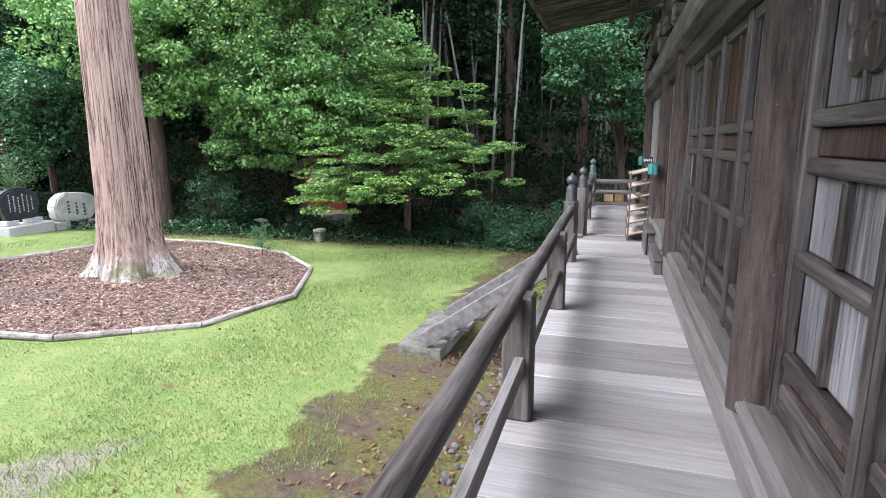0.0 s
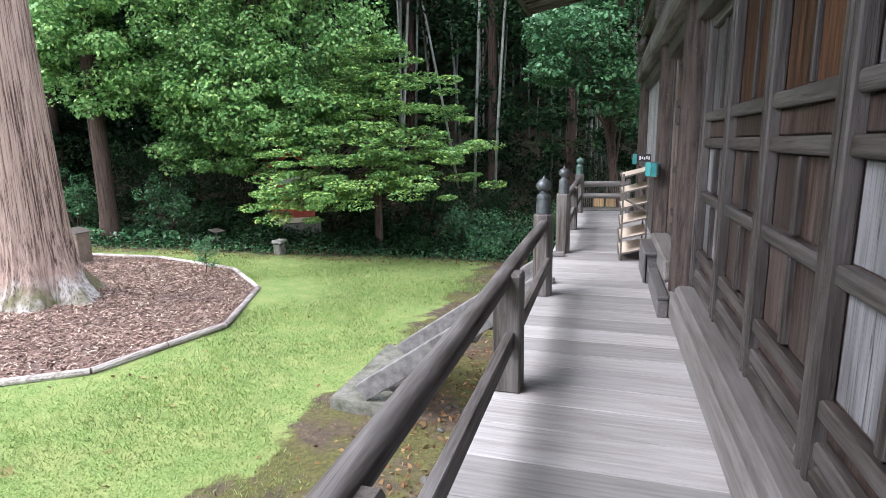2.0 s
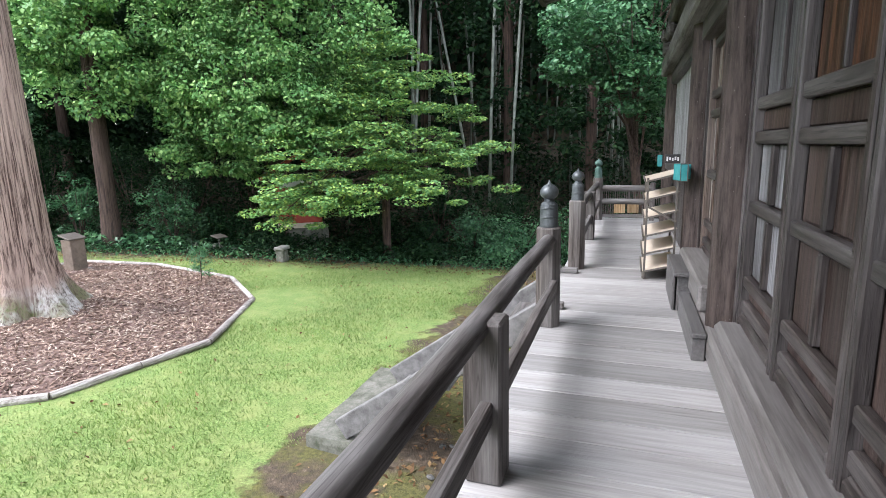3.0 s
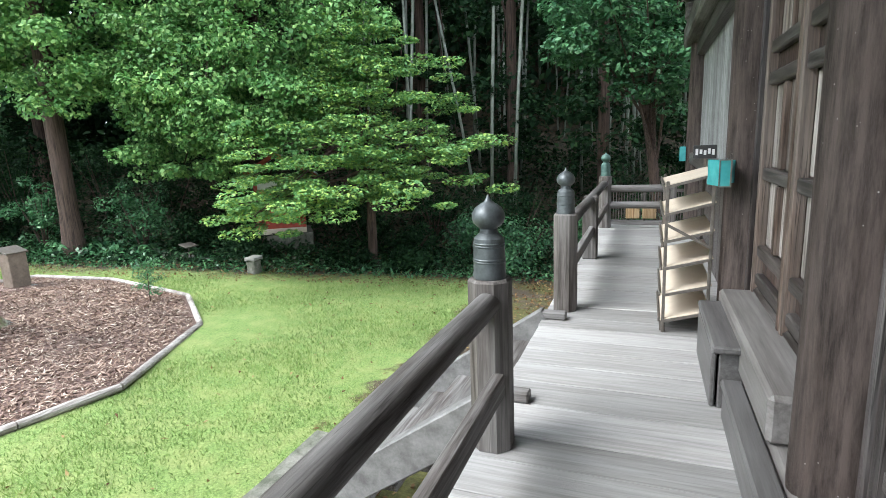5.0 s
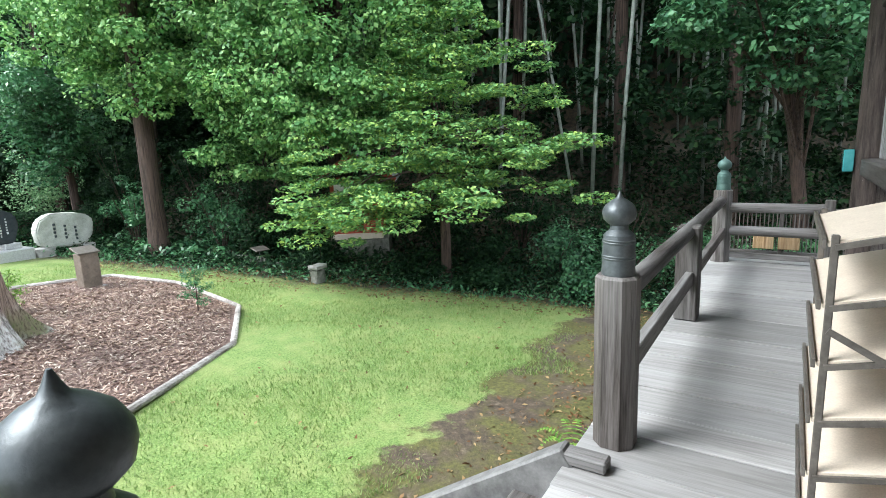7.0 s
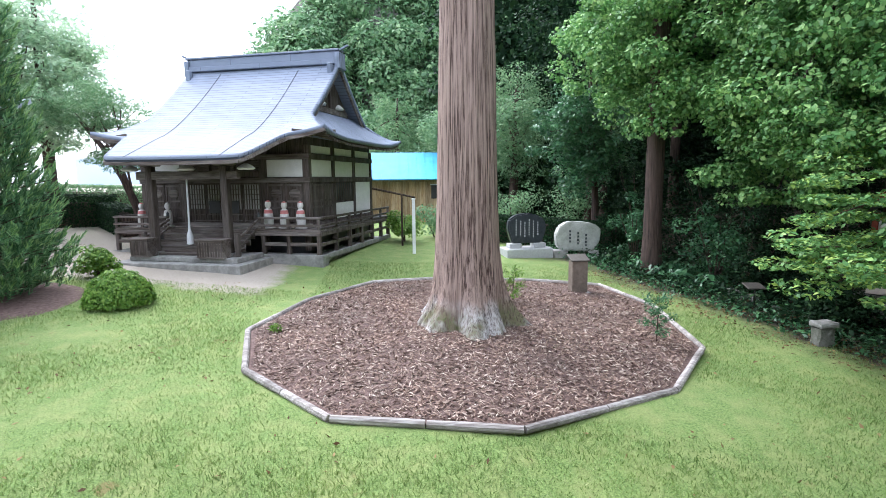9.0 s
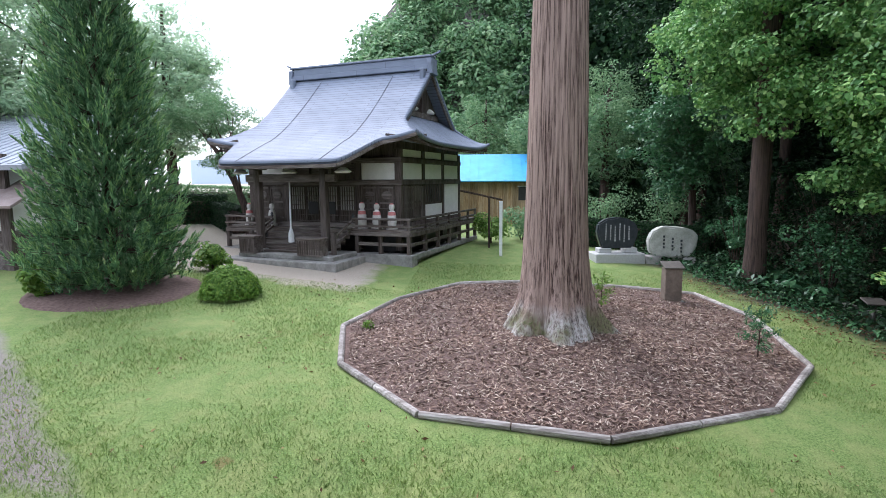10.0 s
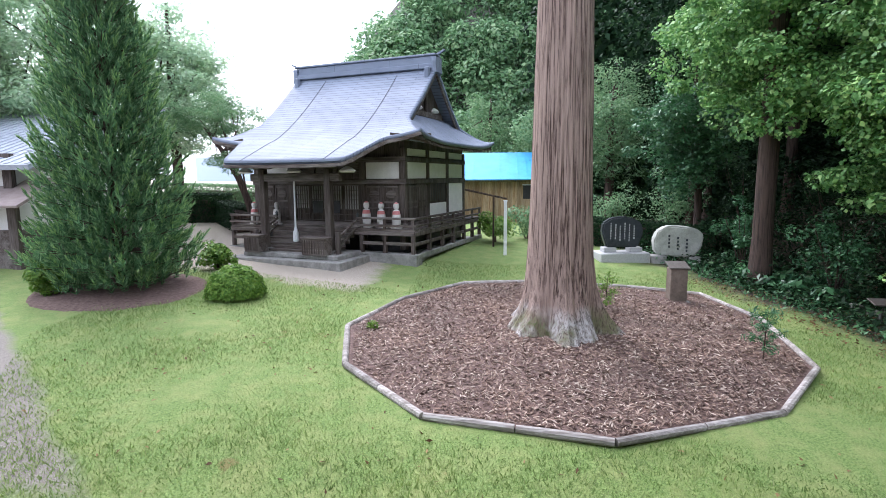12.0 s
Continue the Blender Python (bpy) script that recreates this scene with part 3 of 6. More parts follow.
def make_hall_wall():
    w = thing("wall_east", (1.2, 5, 0), "weathered dark timber temple wall with round pillars", "wall", kind="structure")
    part("wall_core", box(1.26, 1.45, -4.0, 14.2, -0.08, 5.15, 0), DARK_Z, w)
    part("end_wall", box(1.45, 6.0, 14.0, 14.2, -2.6, 4.9, 0), BOARD_PALE, w)
    for y in PILLARS:
        part("pillar", tube([(1.19, y, z) for z in (-0.06, 0.6, 1.4, 2.2, 3.0, 4.3)], [0.178, 0.176, 0.175, 0.174, 0.172, 0.17], 24, 0.05, y), PILLAR, w, smooth=True)
    for y in PILLARS[:4]:
        for sg in (-1, 1):
            if y + sg < 10:
                part("jamb", box(1.155, 1.256, min(y + sg * 0.13, y + sg * 0.209), max(y + sg * 0.13, y + sg * 0.209), 0.15, 2.5, 0.006), DARK_Z, w)
    part("sill_beam", box(1.0, 1.25, -4.0, 8.62, 0.0, 0.2, 0.03), SILL, w)
    part("sill_beam", box(0.99, 1.22, 8.0, 9.62, 0.2, 0.41, 0.02), SILL, w)
    part("sill_step", box(1.04, 1.25, -4.0, 7.56, 0.2, 0.29, 0.03), SILL, w)
    for a, b2 in zip(PILLARS, PILLARS[1:]):
        part("head_beam", box(1.08, 1.26, a + 0.19, b2 - 0.19, 2.42, 2.6, 0.01), DARK_Y, w)
    part("tie_beam", box(0.94, 1.12, -4.0, 14.4, 2.6, 2.86, 0.025), GREY_Y, w)
    part("upper_beam", box(1.0, 1.2, -4.0, 14.4, 3.35, 3.6, 0.02), GREY_Y, w)
    # pale boards of the last bay
    y, r = 10.03, random.Random(5)
    while y < 13.84:
        y1 = min(y + r.uniform(0.2, 0.32), 13.85)
        part("board", box(1.17, 1.255, y + 0.002, y1 - 0.002, 1.17, 2.59, 0.006), BOARD_PALE, w)
        part("board", box(1.18, 1.255, y + 0.002, y1 - 0.002, 0.0, 1.02, 0.006), DARK_Z, w)
        y = y1
    part("mid_beam", box(1.05, 1.255, 10.0, 13.88, 1.02, 1.17, 0.012), DARK_Y, w)
    for y in PILLARS[1:]:
        part("bracket", box(0.93, 1.3, y - 0.11, y + 0.11, 2.9, 3.12, 0.03), GREY_X, w)
        part("bracket", box(0.9, 1.3, y - 0.1, y + 0.1, 3.14, 3.34, 0.03), GREY_X, w)
        part("bracket_arm", box(0.95, 1.1, y - 0.6, y + 0.6, 3.14, 3.34, 0.05), GREY_Y, w)
    for i in range(26):
        y = -3.5 + 0.68 * i
        part("upper_board", box(1.19, 1.258, y, y + 0.66, 2.86, 3.34, 0.006), GREY_Z, w)
    return w


make_hall_wall()


def door_leaf(n, y0, y1, z0, z1, rails, warm, label, crest=False, muntins=1, boards=None, frame_wood=None):
    """A panelled leaf: boards at the back, stiles and rails proud of them."""
    boards = boards or PANEL
    upright = frame_wood or DARK_Z
    d = thing("door_%d" % n, (1.2, (y0 + y1) / 2, z0), label, "door", kind="structure")
    part("panel_board", box(1.236, 1.255, y0, y1, z0, z1, 0), PANEL, d)
    st = 0.052
    for a in (y0, y1 - st):
        part("stile", box(1.168, 1.235, a + 0.001, a + st - 0.001, z0 - 0.03, z1, 0.008), upright, d)
    for i, z in enumerate(rails):
        part("rail", box(1.182, 1.235, y0 + st, y1 - st, z - 0.036, z + 0.036, 0.009), DARK_Y, d)
    part("bottom_rail", box(1.17, 1.235, y0 + st, y1 - st, z0, rails[0] - 0.05, 0.022), DARK_Y, d)
    levels = list(zip(rails, rails[1:]))
    for i, (a, b2) in enumerate(levels):
        h = b2 - a
        if h < 0.25:
            part("panel", box(1.222, 1.235, y0 + st, y1 - st, a + 0.043, b2 - 0.043, 0.004), PANEL, d)
            continue
        cuts = [y0 + st + (y1 - y0 - 2 * st) * k / (muntins + 1) for k in range(muntins + 2)]
        for p, q in zip(cuts, cuts[1:]):
            part("panel", box(1.226, 1.235, p + 0.02, q - 0.02, a + 0.043, b2 - 0.043, 0.004), PANEL_WARM if warm and b2 > 1.75 else PANEL if warm else boards, d)
        low = b2 < 1.75
        for c in cuts[1:-1]:
            part("muntin", box(1.192 if low else 1.205, 1.235, c - (0.024 if low else 0.013), c + (0.024 if low else 0.013), a + 0.043, b2 - 0.043, 0.01 if low else 0.005), upright, d)
    if crest:
        yc, zc = (y0 + y1) / 2, 2.02
        bm = bmesh.new()
        for k in range(5):
            t = 2 * math.pi * k / 5 + math.pi / 2
            join(bm, lathe([(0.11, 0), (0.105, 0.02), (0.06, 0.03), (0.055, 0.022), (0.0, 0.024)], (0, 0, 0), 18))
            for v in bm.verts:
                if not v.tag:
                    x, y, z = v.co
                    v.co = Vector((1.224 - z, yc + x + 0.12 * math.cos(t), zc + y + 0.12 * math.sin(t)))
                    v.tag = True
        part("crest", bm, DARK_Z, d, "carved dark wooden flower crest", smooth=True)
    return d


def make_doors():
    n = 1
    rails = (0.42, 0.58, 1.06, 1.48, 1.68, 2.38)
    for a, b2, crest, warm in ((-0.2, 0.72, True, False), (0.74, 1.66, False, False), (1.68, 2.6, False, False), (2.62, 3.52, True, False)):
        door_leaf(n, a, b2, 0.29, 2.42, rails, warm, "weathered dark panelled wooden temple door with carved crest" if crest else "weathered dark panelled wooden temple door", crest, boards=PANEL_SILVER if crest else None)
        n += 1
    for a, b2, warm in ((3.93, 4.82, False), (4.84, 5.73, True), (5.75, 6.64, True), (6.66, 7.55, False)):
        door_leaf(n, a, b2, 0.29, 2.42, rails, warm, "dark panelled door with warm brown upper boards" if warm else "weathered dark panelled wooden temple door with silvered panels", boards=PANEL_SILVER)
        n += 1
    for a, b2 in ((7.97, 8.78), (8.8, 9.61)):
        door_leaf(n, a, b2, 0.41, 2.42, (0.5, 0.68, 1.16, 1.72, 1.9, 2.36), False, "pale weathered panelled door above a high sill", boards=PANEL_PALE, frame_wood=BROWN_Z)
        n += 1


make_doors()


def make_eaves():
    e = thing("ceiling", (0.2, 6, 3.6), "underside of the temple eaves with close wooden rafters", "ceiling", kind="structure")
    part("soffit", beam((0.1, -4.0, 4.44), (0.1, 15.9, 4.44), 2.9, 0.05, 0, (-0.16, 0, 1)), GREY_X, e)
    for i in range(72):
        y = -3.9 + 0.275 * i
        part("rafter", beam((-1.3, y, 4.06), (1.3, y, 4.5), 0.1, 0.12, 0), GREY_X, e)
    part("eave_edge", box(-1.42, -1.3, -4.0, 15.9, 4.0, 4.32, 0.02), GREY_Y, e)
    part("purlin", box(0.55, 0.7, -4.0, 15.6, 3.98, 4.16, 0.02), GREY_Y, e)
    # thatch-thick roof above
    part("roof_mass", beam((0.2, -4.0, 4.78), (0.2, 15.9, 4.78), 3.3, 0.4, 0.05, (-0.16, 0, 1)), BARK_DARK, e)
    # upper slope is out of view, added to block the sky over the lawn
    part("roof_slope", beam((4.4, -4.0, 6.6), (4.4, 15.9, 6.6), 8.4, 0.3, 0, (-0.55, 0, 1)), BARK_DARK, e)
    e.location.z += 0.33
    return e


make_eaves()


# ---------------------------------------------------------------- things on the deck
def make_bench():
    b = thing("step_bench", (1.0, 9.1, 0), "grey wooden step bench standing against the sill", "bench")
    part("bench_top", box(0.86, 1.19, 8.66, 9.52, 0.31, 0.35, 0.01), BENCH, b)
    part("front_board", beam((0.875, 8.7, 0.155), (0.875, 9.48, 0.155), 0.025, 0.305), BENCH, b)
    part("end_board", box(0.9, 1.17, 8.695, 8.73, 0.0, 0.308), BENCH, b)
    part("end_board", box(0.9, 1.17, 9.45, 9.485, 0.0, 0.308), BENCH, b)
    s = thing("step_block", (1.0, 8.1, 0), "low grey wooden step box beside the bench", "step")
    part("step_top", box(0.9, 1.0, 7.5, 8.62, 0.16, 0.2, 0.01), BENCH, s)
    part("step_front", box(0.91, 0.995, 7.52, 8.6, 0.0, 0.158, 0.005), BENCH, s)


make_bench()


def make_rack():
    r = thing("shoe_rack", (0.8, 10.15, 0), "brown steel shoe rack with slanted tan board shelves", "shoe rack")
    x0, x1, y0, y1 = 0.66, 0.95, 9.83, 10.55
    w = 0.022
    for x, y, h in ((x0, y0, 1.1), (x0, y1, 1.1), (x1, y0, 1.18), (x1, y1, 1.32)):
        part("leg", box(x - w / 2, x + w / 2, y - w / 2, y + w / 2, 0, h, 0.003), STEEL, r)
    for i in range(6):
        z = 0.1 + 0.195 * i
        part("shelf", beam(((x0 + x1) / 2, y0 - 0.005, z + 0.035), ((x0 + x1) / 2, y1 + 0.005, z + 0.035), x1 - x0 + 0.05, 0.014, 0.002, (-0.26, 0, 1)), TAN, r)
        part("shelf_lip", box(x0 - 0.035, x0 - 0.022, y0 - 0.01, y1 + 0.01, z - 0.02, z + 0.012, 0.002), STEEL, r)
        for y in (y0, y1):
            part("cross_bar", beam((x0, y - 0.018, z - 0.012), (x1, y - 0.018, z + 0.065), 0.012, 0.018, 0), STEEL, r)
    part("brace", beam((x0, y0 - 0.03, 0.8), (x1, y0 - 0.03, 0.64), 0.01, 0.02, 0), STEEL, r)
    part("foot_bar", beam((x0 - 0.012, y0, 0.02), (x0 - 0.012, y1, 0.02), 0.02, 0.02, 0), STEEL, r)
    s = part("sign", box(0.83, 0.985, 10.12, 10.135, 1.24, 1.335, 0.003), BLACK, r, "small black notice board with white characters")
    for k in range(5):
        part("mark", box(0.845 + 0.027 * k, 0.862 + 0.027 * k, 10.114, 10.1195, 1.265 + 0.008 * (k % 2), 1.31 - 0.006 * (k % 3), 0), INK, s)
    part("sign_arm", box(0.9, 0.915, 10.136, 10.56, 1.25, 1.27, 0), STEEL, r)


make_rack()


def make_teal_box():
    m, nt, b = base_mat("teal_acrylic")
    c = ramp(nt, noise_tex(nt, coords(nt), 5, 4), [(0.3, (0.05, 0.34, 0.35)), (0.7, (0.16, 0.58, 0.58))])
    nt.links.new(c, b.inputs["Base Color"])
    b.inputs["Roughness"].default_value = 0.15
    b.inputs["Transmission Weight"].default_value = 0.35
    t = thing("leaflet_box", (1.03, 9.7, 1.03), "translucent teal plastic leaflet box fixed to a pillar", "box")
    part("case", box(0.955, 1.018, 9.6, 9.76, 1.08, 1.25, 0.006), m, t)
    part("back_plate", box(0.975, 1.06, 9.762, 9.86, 1.09, 1.24, 0.003), m, t)
    part("front_flap", beam((0.95, 9.605, 1.165), (0.9, 9.755, 1.165), 0.006, 0.165, 0.002), m, t, "bright teal open flap")
    part("frame_edge", box(0.953, 1.02, 9.593, 9.599, 1.076, 1.083, 0), STEEL, t)
    part("frame_edge", box(0.953, 1.02, 9.593, 9.599, 1.245, 1.252, 0), STEEL, t)
    part("frame_edge", box(1.012, 1.021, 9.593, 9.599, 1.0832, 1.2448, 0), STEEL, t)
    part("hinge", box(0.948, 0.953, 9.598, 9.61, 1.08, 1.25, 0), STEEL, t)
    b2 = thing("leaflet_box", (1.03, 14.0, 1.03), "small teal plastic box on the end pillar", "box")
    part("case", box(0.93, 1.01, 13.98, 14.1, 1.05, 1.25, 0.006), m, b2)



make_teal_box()


def make_pebbles():
    """Drip-line gravel under the deck edge."""
    r = random.Random(8)
    bm = bmesh.new()
    for i in range(900):
        y = r.uniform(0.5, 14.5)
        x = -0.75 + r.gauss(0, 0.22)
        s = r.uniform(0.025, 0.07)
        z = ground(x, y) + s * 0.25
        m = pose(x, y, z, r.uniform(0, 40), r.uniform(0, 40), r.uniform(0, 360)) @ Matrix.Diagonal((s, s * r.uniform(0.6, 0.9), s * 0.55, 1))
        bmesh.ops.create_icosphere(bm, subdivisions=1, radius=1, matrix=m)
    ob = link_mesh("gravel", bm, PEBBLE)
    tagged(ob, "grey drip-line gravel along the veranda edge", "gravel", kind="stuff")


make_pebbles()


# ---------------------------------------------------------------- mulch bed and cedar
BED = ((-9.06, 14.62), (-7.27, 13.16), (-6.16, 10.61), (-6.51, 8.17), (-8.09, 6.69), (-10.0, 6.23), (-12.16, 6.98), (-14.0, 8.38), (-14.54, 10.18), (-14.4, 12.75), (-13.94, 14.5), (-11.9, 15.04))


def make_bed():
    bm = bmesh.new()
    c = bm.verts.new((-10.3, 10.7, ground(-10.3, 10.7) + 0.16))
    rings = []
    for f, h in ((1.0, 0.04), (0.8, 0.075), (0.55, 0.1), (0.25, 0.14)):
        rings.append([bm.verts.new((-10.3 + (x + 10.3) * f, 10.7 + (y - 10.7) * f, ground(-10.3 + (x + 10.3) * f, 10.7 + (y - 10.7) * f) + h)) for x, y in BED])
    for a, b2 in zip(rings, rings[1:]):
        for i in range(12):
            bm.faces.new((a[i], a[(i + 1) % 12], b2[(i + 1) % 12], b2[i]))
    for i in range(12):
        bm.faces.new((rings[-1][i], rings[-1][(i + 1) % 12], c))
    bmesh.ops.recalc_face_normals(bm, faces=bm.faces[:])
    ob = link_mesh("mulch_bed", bm, MULCH, smooth=True)
    tagged(ob, "low bed of brown bark mulch round the cedar", "mulch bed", kind="structure")
    edge = thing("bed_edging", (-10.3, 10.7, ground(-10.3, 10.7)), "ring of pale weathered logs edging the mulch bed", "edging")
    r = random.Random(2)
    for i in range(12):
        a, b2 = Vector((*BED[i], 0)), Vector((*BED[(i + 1) % 12], 0))
        a.z, b2.z = ground(a.x, a.y) + 0.05, ground(b2.x, b2.y) + 0.05
        n = 2 if (b2 - a).length > 2 else 1
        for k in range(n):
            p, q = a.lerp(b2, k / n + 0.004), a.lerp(b2, (k + 1) / n - 0.004)
            part("log", tube([p, p.lerp(q, 0.35), p.lerp(q, 0.7), q], [0.055, 0.06, 0.058, 0.053], 9, 0.1, i + k * 0.5), LOG, edge)


make_bed()


def in_bed(x, y, shrink=0.97):
    x, y = -10.3 + (x + 10.3) / shrink, 10.7 + (y - 10.7) / shrink
    inside = np.ones(np.shape(x), bool)
    for (ax, ay), (bx, by) in zip(BED, BED[1:] + BED[:1]):
        inside &= ((bx - ax) * (y - ay) - (by - ay) * (x - ax)) < 0
    return inside


def ground_np(x, y):
    return -1.624 - 0.044 * (np.clip(x, -24, 6) + 9) - 0.035 * (np.clip(y, -14, 22) - 11)


def make_chips():
    n = 62000
    x, y = rng.uniform(-14.6, -6.1, n), rng.uniform(6.2, 15.1, n)
    k = in_bed(x, y)
    x, y = x[k], y[k]
    n = len(x)
    d = np.hypot((x + 10.3) / 4.2, (y - 10.7) / 4.4)
    z = ground_np(x, y) + np.interp(d, [0, 0.25, 0.55, 0.8, 1.0], [0.16, 0.14, 0.1, 0.075, 0.04]) + rng.uniform(0.005, 0.03, n)
    nm = np.array([0, 0, 1.0]) + rng.normal(size=(n, 3)) * 0.35
    q = leaves(np.stack([x, y, z], 1), nm, rng.uniform(0.02, 0.075, n), 0.2, 0.05)
    tagged(quad_mesh("bark_chips", q, CHIP), "loose brown and pale bark chips on the bed", "bark chips", kind="stuff")


make_chips()


def make_grass():
    n = 330000
    x = rng.uniform(-17, -1.6, n)
    y = rng.uniform(0.5, 21, n)
    near = rng.uniform(0, 1, n) < np.clip(1.25 - np.hypot(x + 3, y - 9) / 17, 0.36, 1)
    edge = -2.75 + 0.4 * np.sin(y * 1.3) + 0.3 * np.sin(y * 3.7 + 1)
    k = near & (x < edge) & ~in_bed(x, y, 1.03) & (y - 0.28 * (x + 6) < 17.7 + 0.5 * np.sin(x * 1.9) + 0.9 * rng.uniform(0, 1, len(x)) ** 2) & (y > 1.0 + (x + 8.0) * 0.62 * (x < -5))
    k &= ~((x < -13.9 + 0.3 * (y - 4)) & (y < 7))
    x, y = x[k], y[k]
    n = len(x)
    z = ground_np(x, y)
    h = rng.uniform(0.014, 0.046, n) * (1 + 0.5 * np.sin(x * 1.7) * np.sin(y * 1.3))
    a = rng.uniform(0, 2 * np.pi, n)
    w = rng.uniform(0.004, 0.009, n)
    dx, dy = np.cos(a) * w, np.sin(a) * w
    lx, ly = rng.normal(size=n) * h * 0.6, rng.normal(size=n) * h * 0.6
    q = np.stack([np.stack([x - dx, y - dy, z - 0.005], 1), np.stack([x + dx, y + dy, z - 0.005], 1), np.stack([x + lx + dx * 0.3, y + ly + dy * 0.3, z + h], 1), np.stack([x + lx - dx * 0.3, y + ly - dy * 0.3, z + h], 1)], 1)
    tagged(quad_mesh("grass", q, GRASS_BLADE), "short bright green lawn grass", "grass", kind="stuff")


make_grass()


def make_litter():
    n = 11200
    x = np.concatenate([rng.normal(-1.5, 0.55, 3000), rng.uniform(-14, -2, 700), rng.uniform(-16, -1, 7500)])
    y = np.concatenate([rng.uniform(0.5, 19, 3000), rng.uniform(2, 19, 700), rng.uniform(0, 5.5, 7500)])
    y[3700:] += 17.3 + 0.28 * (x[3700:] + 6)
    z = ground_np(x, y) + 0.02 + np.maximum(0, y - 22 - 0.28 * (x + 6)) * 0.34
    nm = np.array([0, 0, 1.0]) + rng.normal(size=(n, 3)) * 0.5
    q = leaves(np.stack([x, y, z], 1), nm, rng.uniform(0.02, 0.06, n), 0.4, 0.2)
    tagged(quad_mesh("leaf_litter", q, LITTER), "brown fallen leaves and twigs on the earth", "leaf litter", kind="stuff")


make_litter()


def make_cedar():
    x, y = -10.4, 10.44
    g = ground(x, y)
    t = thing("cedar_tree", (x, y, g), "tall cedar with straight red-brown bark and a flared pale base", "tree")
    bm = bmesh.new()
    n = 128
    rings = []
    levels = [(-0.1, 1.12), (0.05, 1.05), (0.2, 0.95), (0.4, 0.83), (0.65, 0.74), (1.0, 0.68), (1.6, 0.625), (2.6, 0.585), (4.5, 0.54), (8, 0.47), (13, 0.38), (18, 0.2)]
    for z, r in levels:
        ring = []
        for k in range(n):
            a = 2 * math.pi * k / n
            flare = max(0.0, 1 - z / 1.1)
            lobes = 0.16 * flare * math.sin(a * 5 + 0.7) + 0.1 * flare * math.sin(a * 9 + 2)
            ridge = 0.028 * noise.noise(Vector((math.cos(a) * 9, math.sin(a) * 9, z * 0.35))) + 0.022 * math.sin(a * 38 + 3 * noise.noise(Vector((0, a, z * 0.5))))
            rr = r * (1 + lobes + ridge)
            ring.append(bm.verts.new((x + rr * math.cos(a), y + rr * math.sin(a), g + z)))
        rings.append(ring)
    for a, b2 in zip(rings, rings[1:]):
        for k in range(n):
            bm.faces.new((a[k], a[(k + 1) % n], b2[(k + 1) % n], b2[k]))
    part("trunk", bm, BARK_CEDAR, t, "red-brown fibrous bark, pale and mossy at the base", smooth=True)
    cl = []
    for i in range(40):
        a, z = i * 2.4, 9.5 + i * 0.22
        L = 3.2 * (1 - i / 60)
        part("limb", tube([(x, y, g + z), (x + L * 0.6 * math.cos(a), y + L * 0.6 * math.sin(a), g + z - 0.1), (x + L * math.cos(a), y + L * math.sin(a), g + z - 0.5)], [0.06, 0.04, 0.015], 6), BARK_DARK, t)
        for f in (0.5, 0.75, 1.0):
            cl.append((x + L * f * math.cos(a), y + L * f * math.sin(a), g + z - 0.4 * f, 0.6, 0.6, 0.45))
    part_leaves("crown", clump_leaves(cl, 90, 0.11, 0.3, 0.2), LEAF_PINE, t)


def part_leaves(name, quads, mat, parent):
    return quad_mesh(name, quads, mat, parent)


make_cedar()


def sapling(x, y, h, n, mat, label, cat="sapling", spread=0.28):
    g = ground(x, y)
    s = thing("sapling", (x, y, g), label, cat)
    bm = bmesh.new()
    r = random.Random(int(x * 10))
    cl = []
    join(bm, tube([(x, y, g), (x + 0.02, y, g + h * 0.5), (x, y + 0.03, g + h)], [0.014, 0.01, 0.004], 6))
    for i in range(9):
        a, z = i * 2.4, h * (0.25 + 0.75 * i / 9)
        L = spread * (1.1 - 0.6 * i / 9)
        e = (x + L * math.cos(a), y + L * math.sin(a), g + z + 0.12)
        join(bm, tube([(x, y, g + z), e], [0.006, 0.003], 5))
        cl.append((*e, 0.13, 0.13, 0.1))
        cl.append(((x + e[0]) / 2, (y + e[1]) / 2, g + z + 0.07, 0.1, 0.1, 0.08))
    part("stem", bm, BARK_DARK, s)
    part_leaves("foliage", clump_leaves(cl, n, 0.06, 0.4, 0.16), mat, s)


sapling(-9.3, 13.85, 0.95, 40, LEAF_GLOSS, "thin young sapling with feathery blue-green leaves in the mulch bed")
sapling(-12.0, 11.7, 0.85, 28, LEAF_BUSH, "small leafy shoot at the foot of the cedar", "shoot")


def tuft(x, y):
    g = ground(x, y) + 0.06
    n = 90
    a = rng.uniform(0, 6.28, n)
    p = np.stack([x + 0.12 * np.cos(a) * rng.uniform(0, 1, n), y + 0.12 * np.sin(a) * rng.uniform(0, 1, n), np.full(n, g) + rng.uniform(0, 0.14, n)], 1)
    ob = quad_mesh("grass_tuft", leaves(p, rng.normal(size=(n, 3)), 0.07, 0.15), LEAF_BUSH)
    tagged(ob, "small green tuft growing through the mulch", "grass tuft")


tuft(-9.9, 6.75)


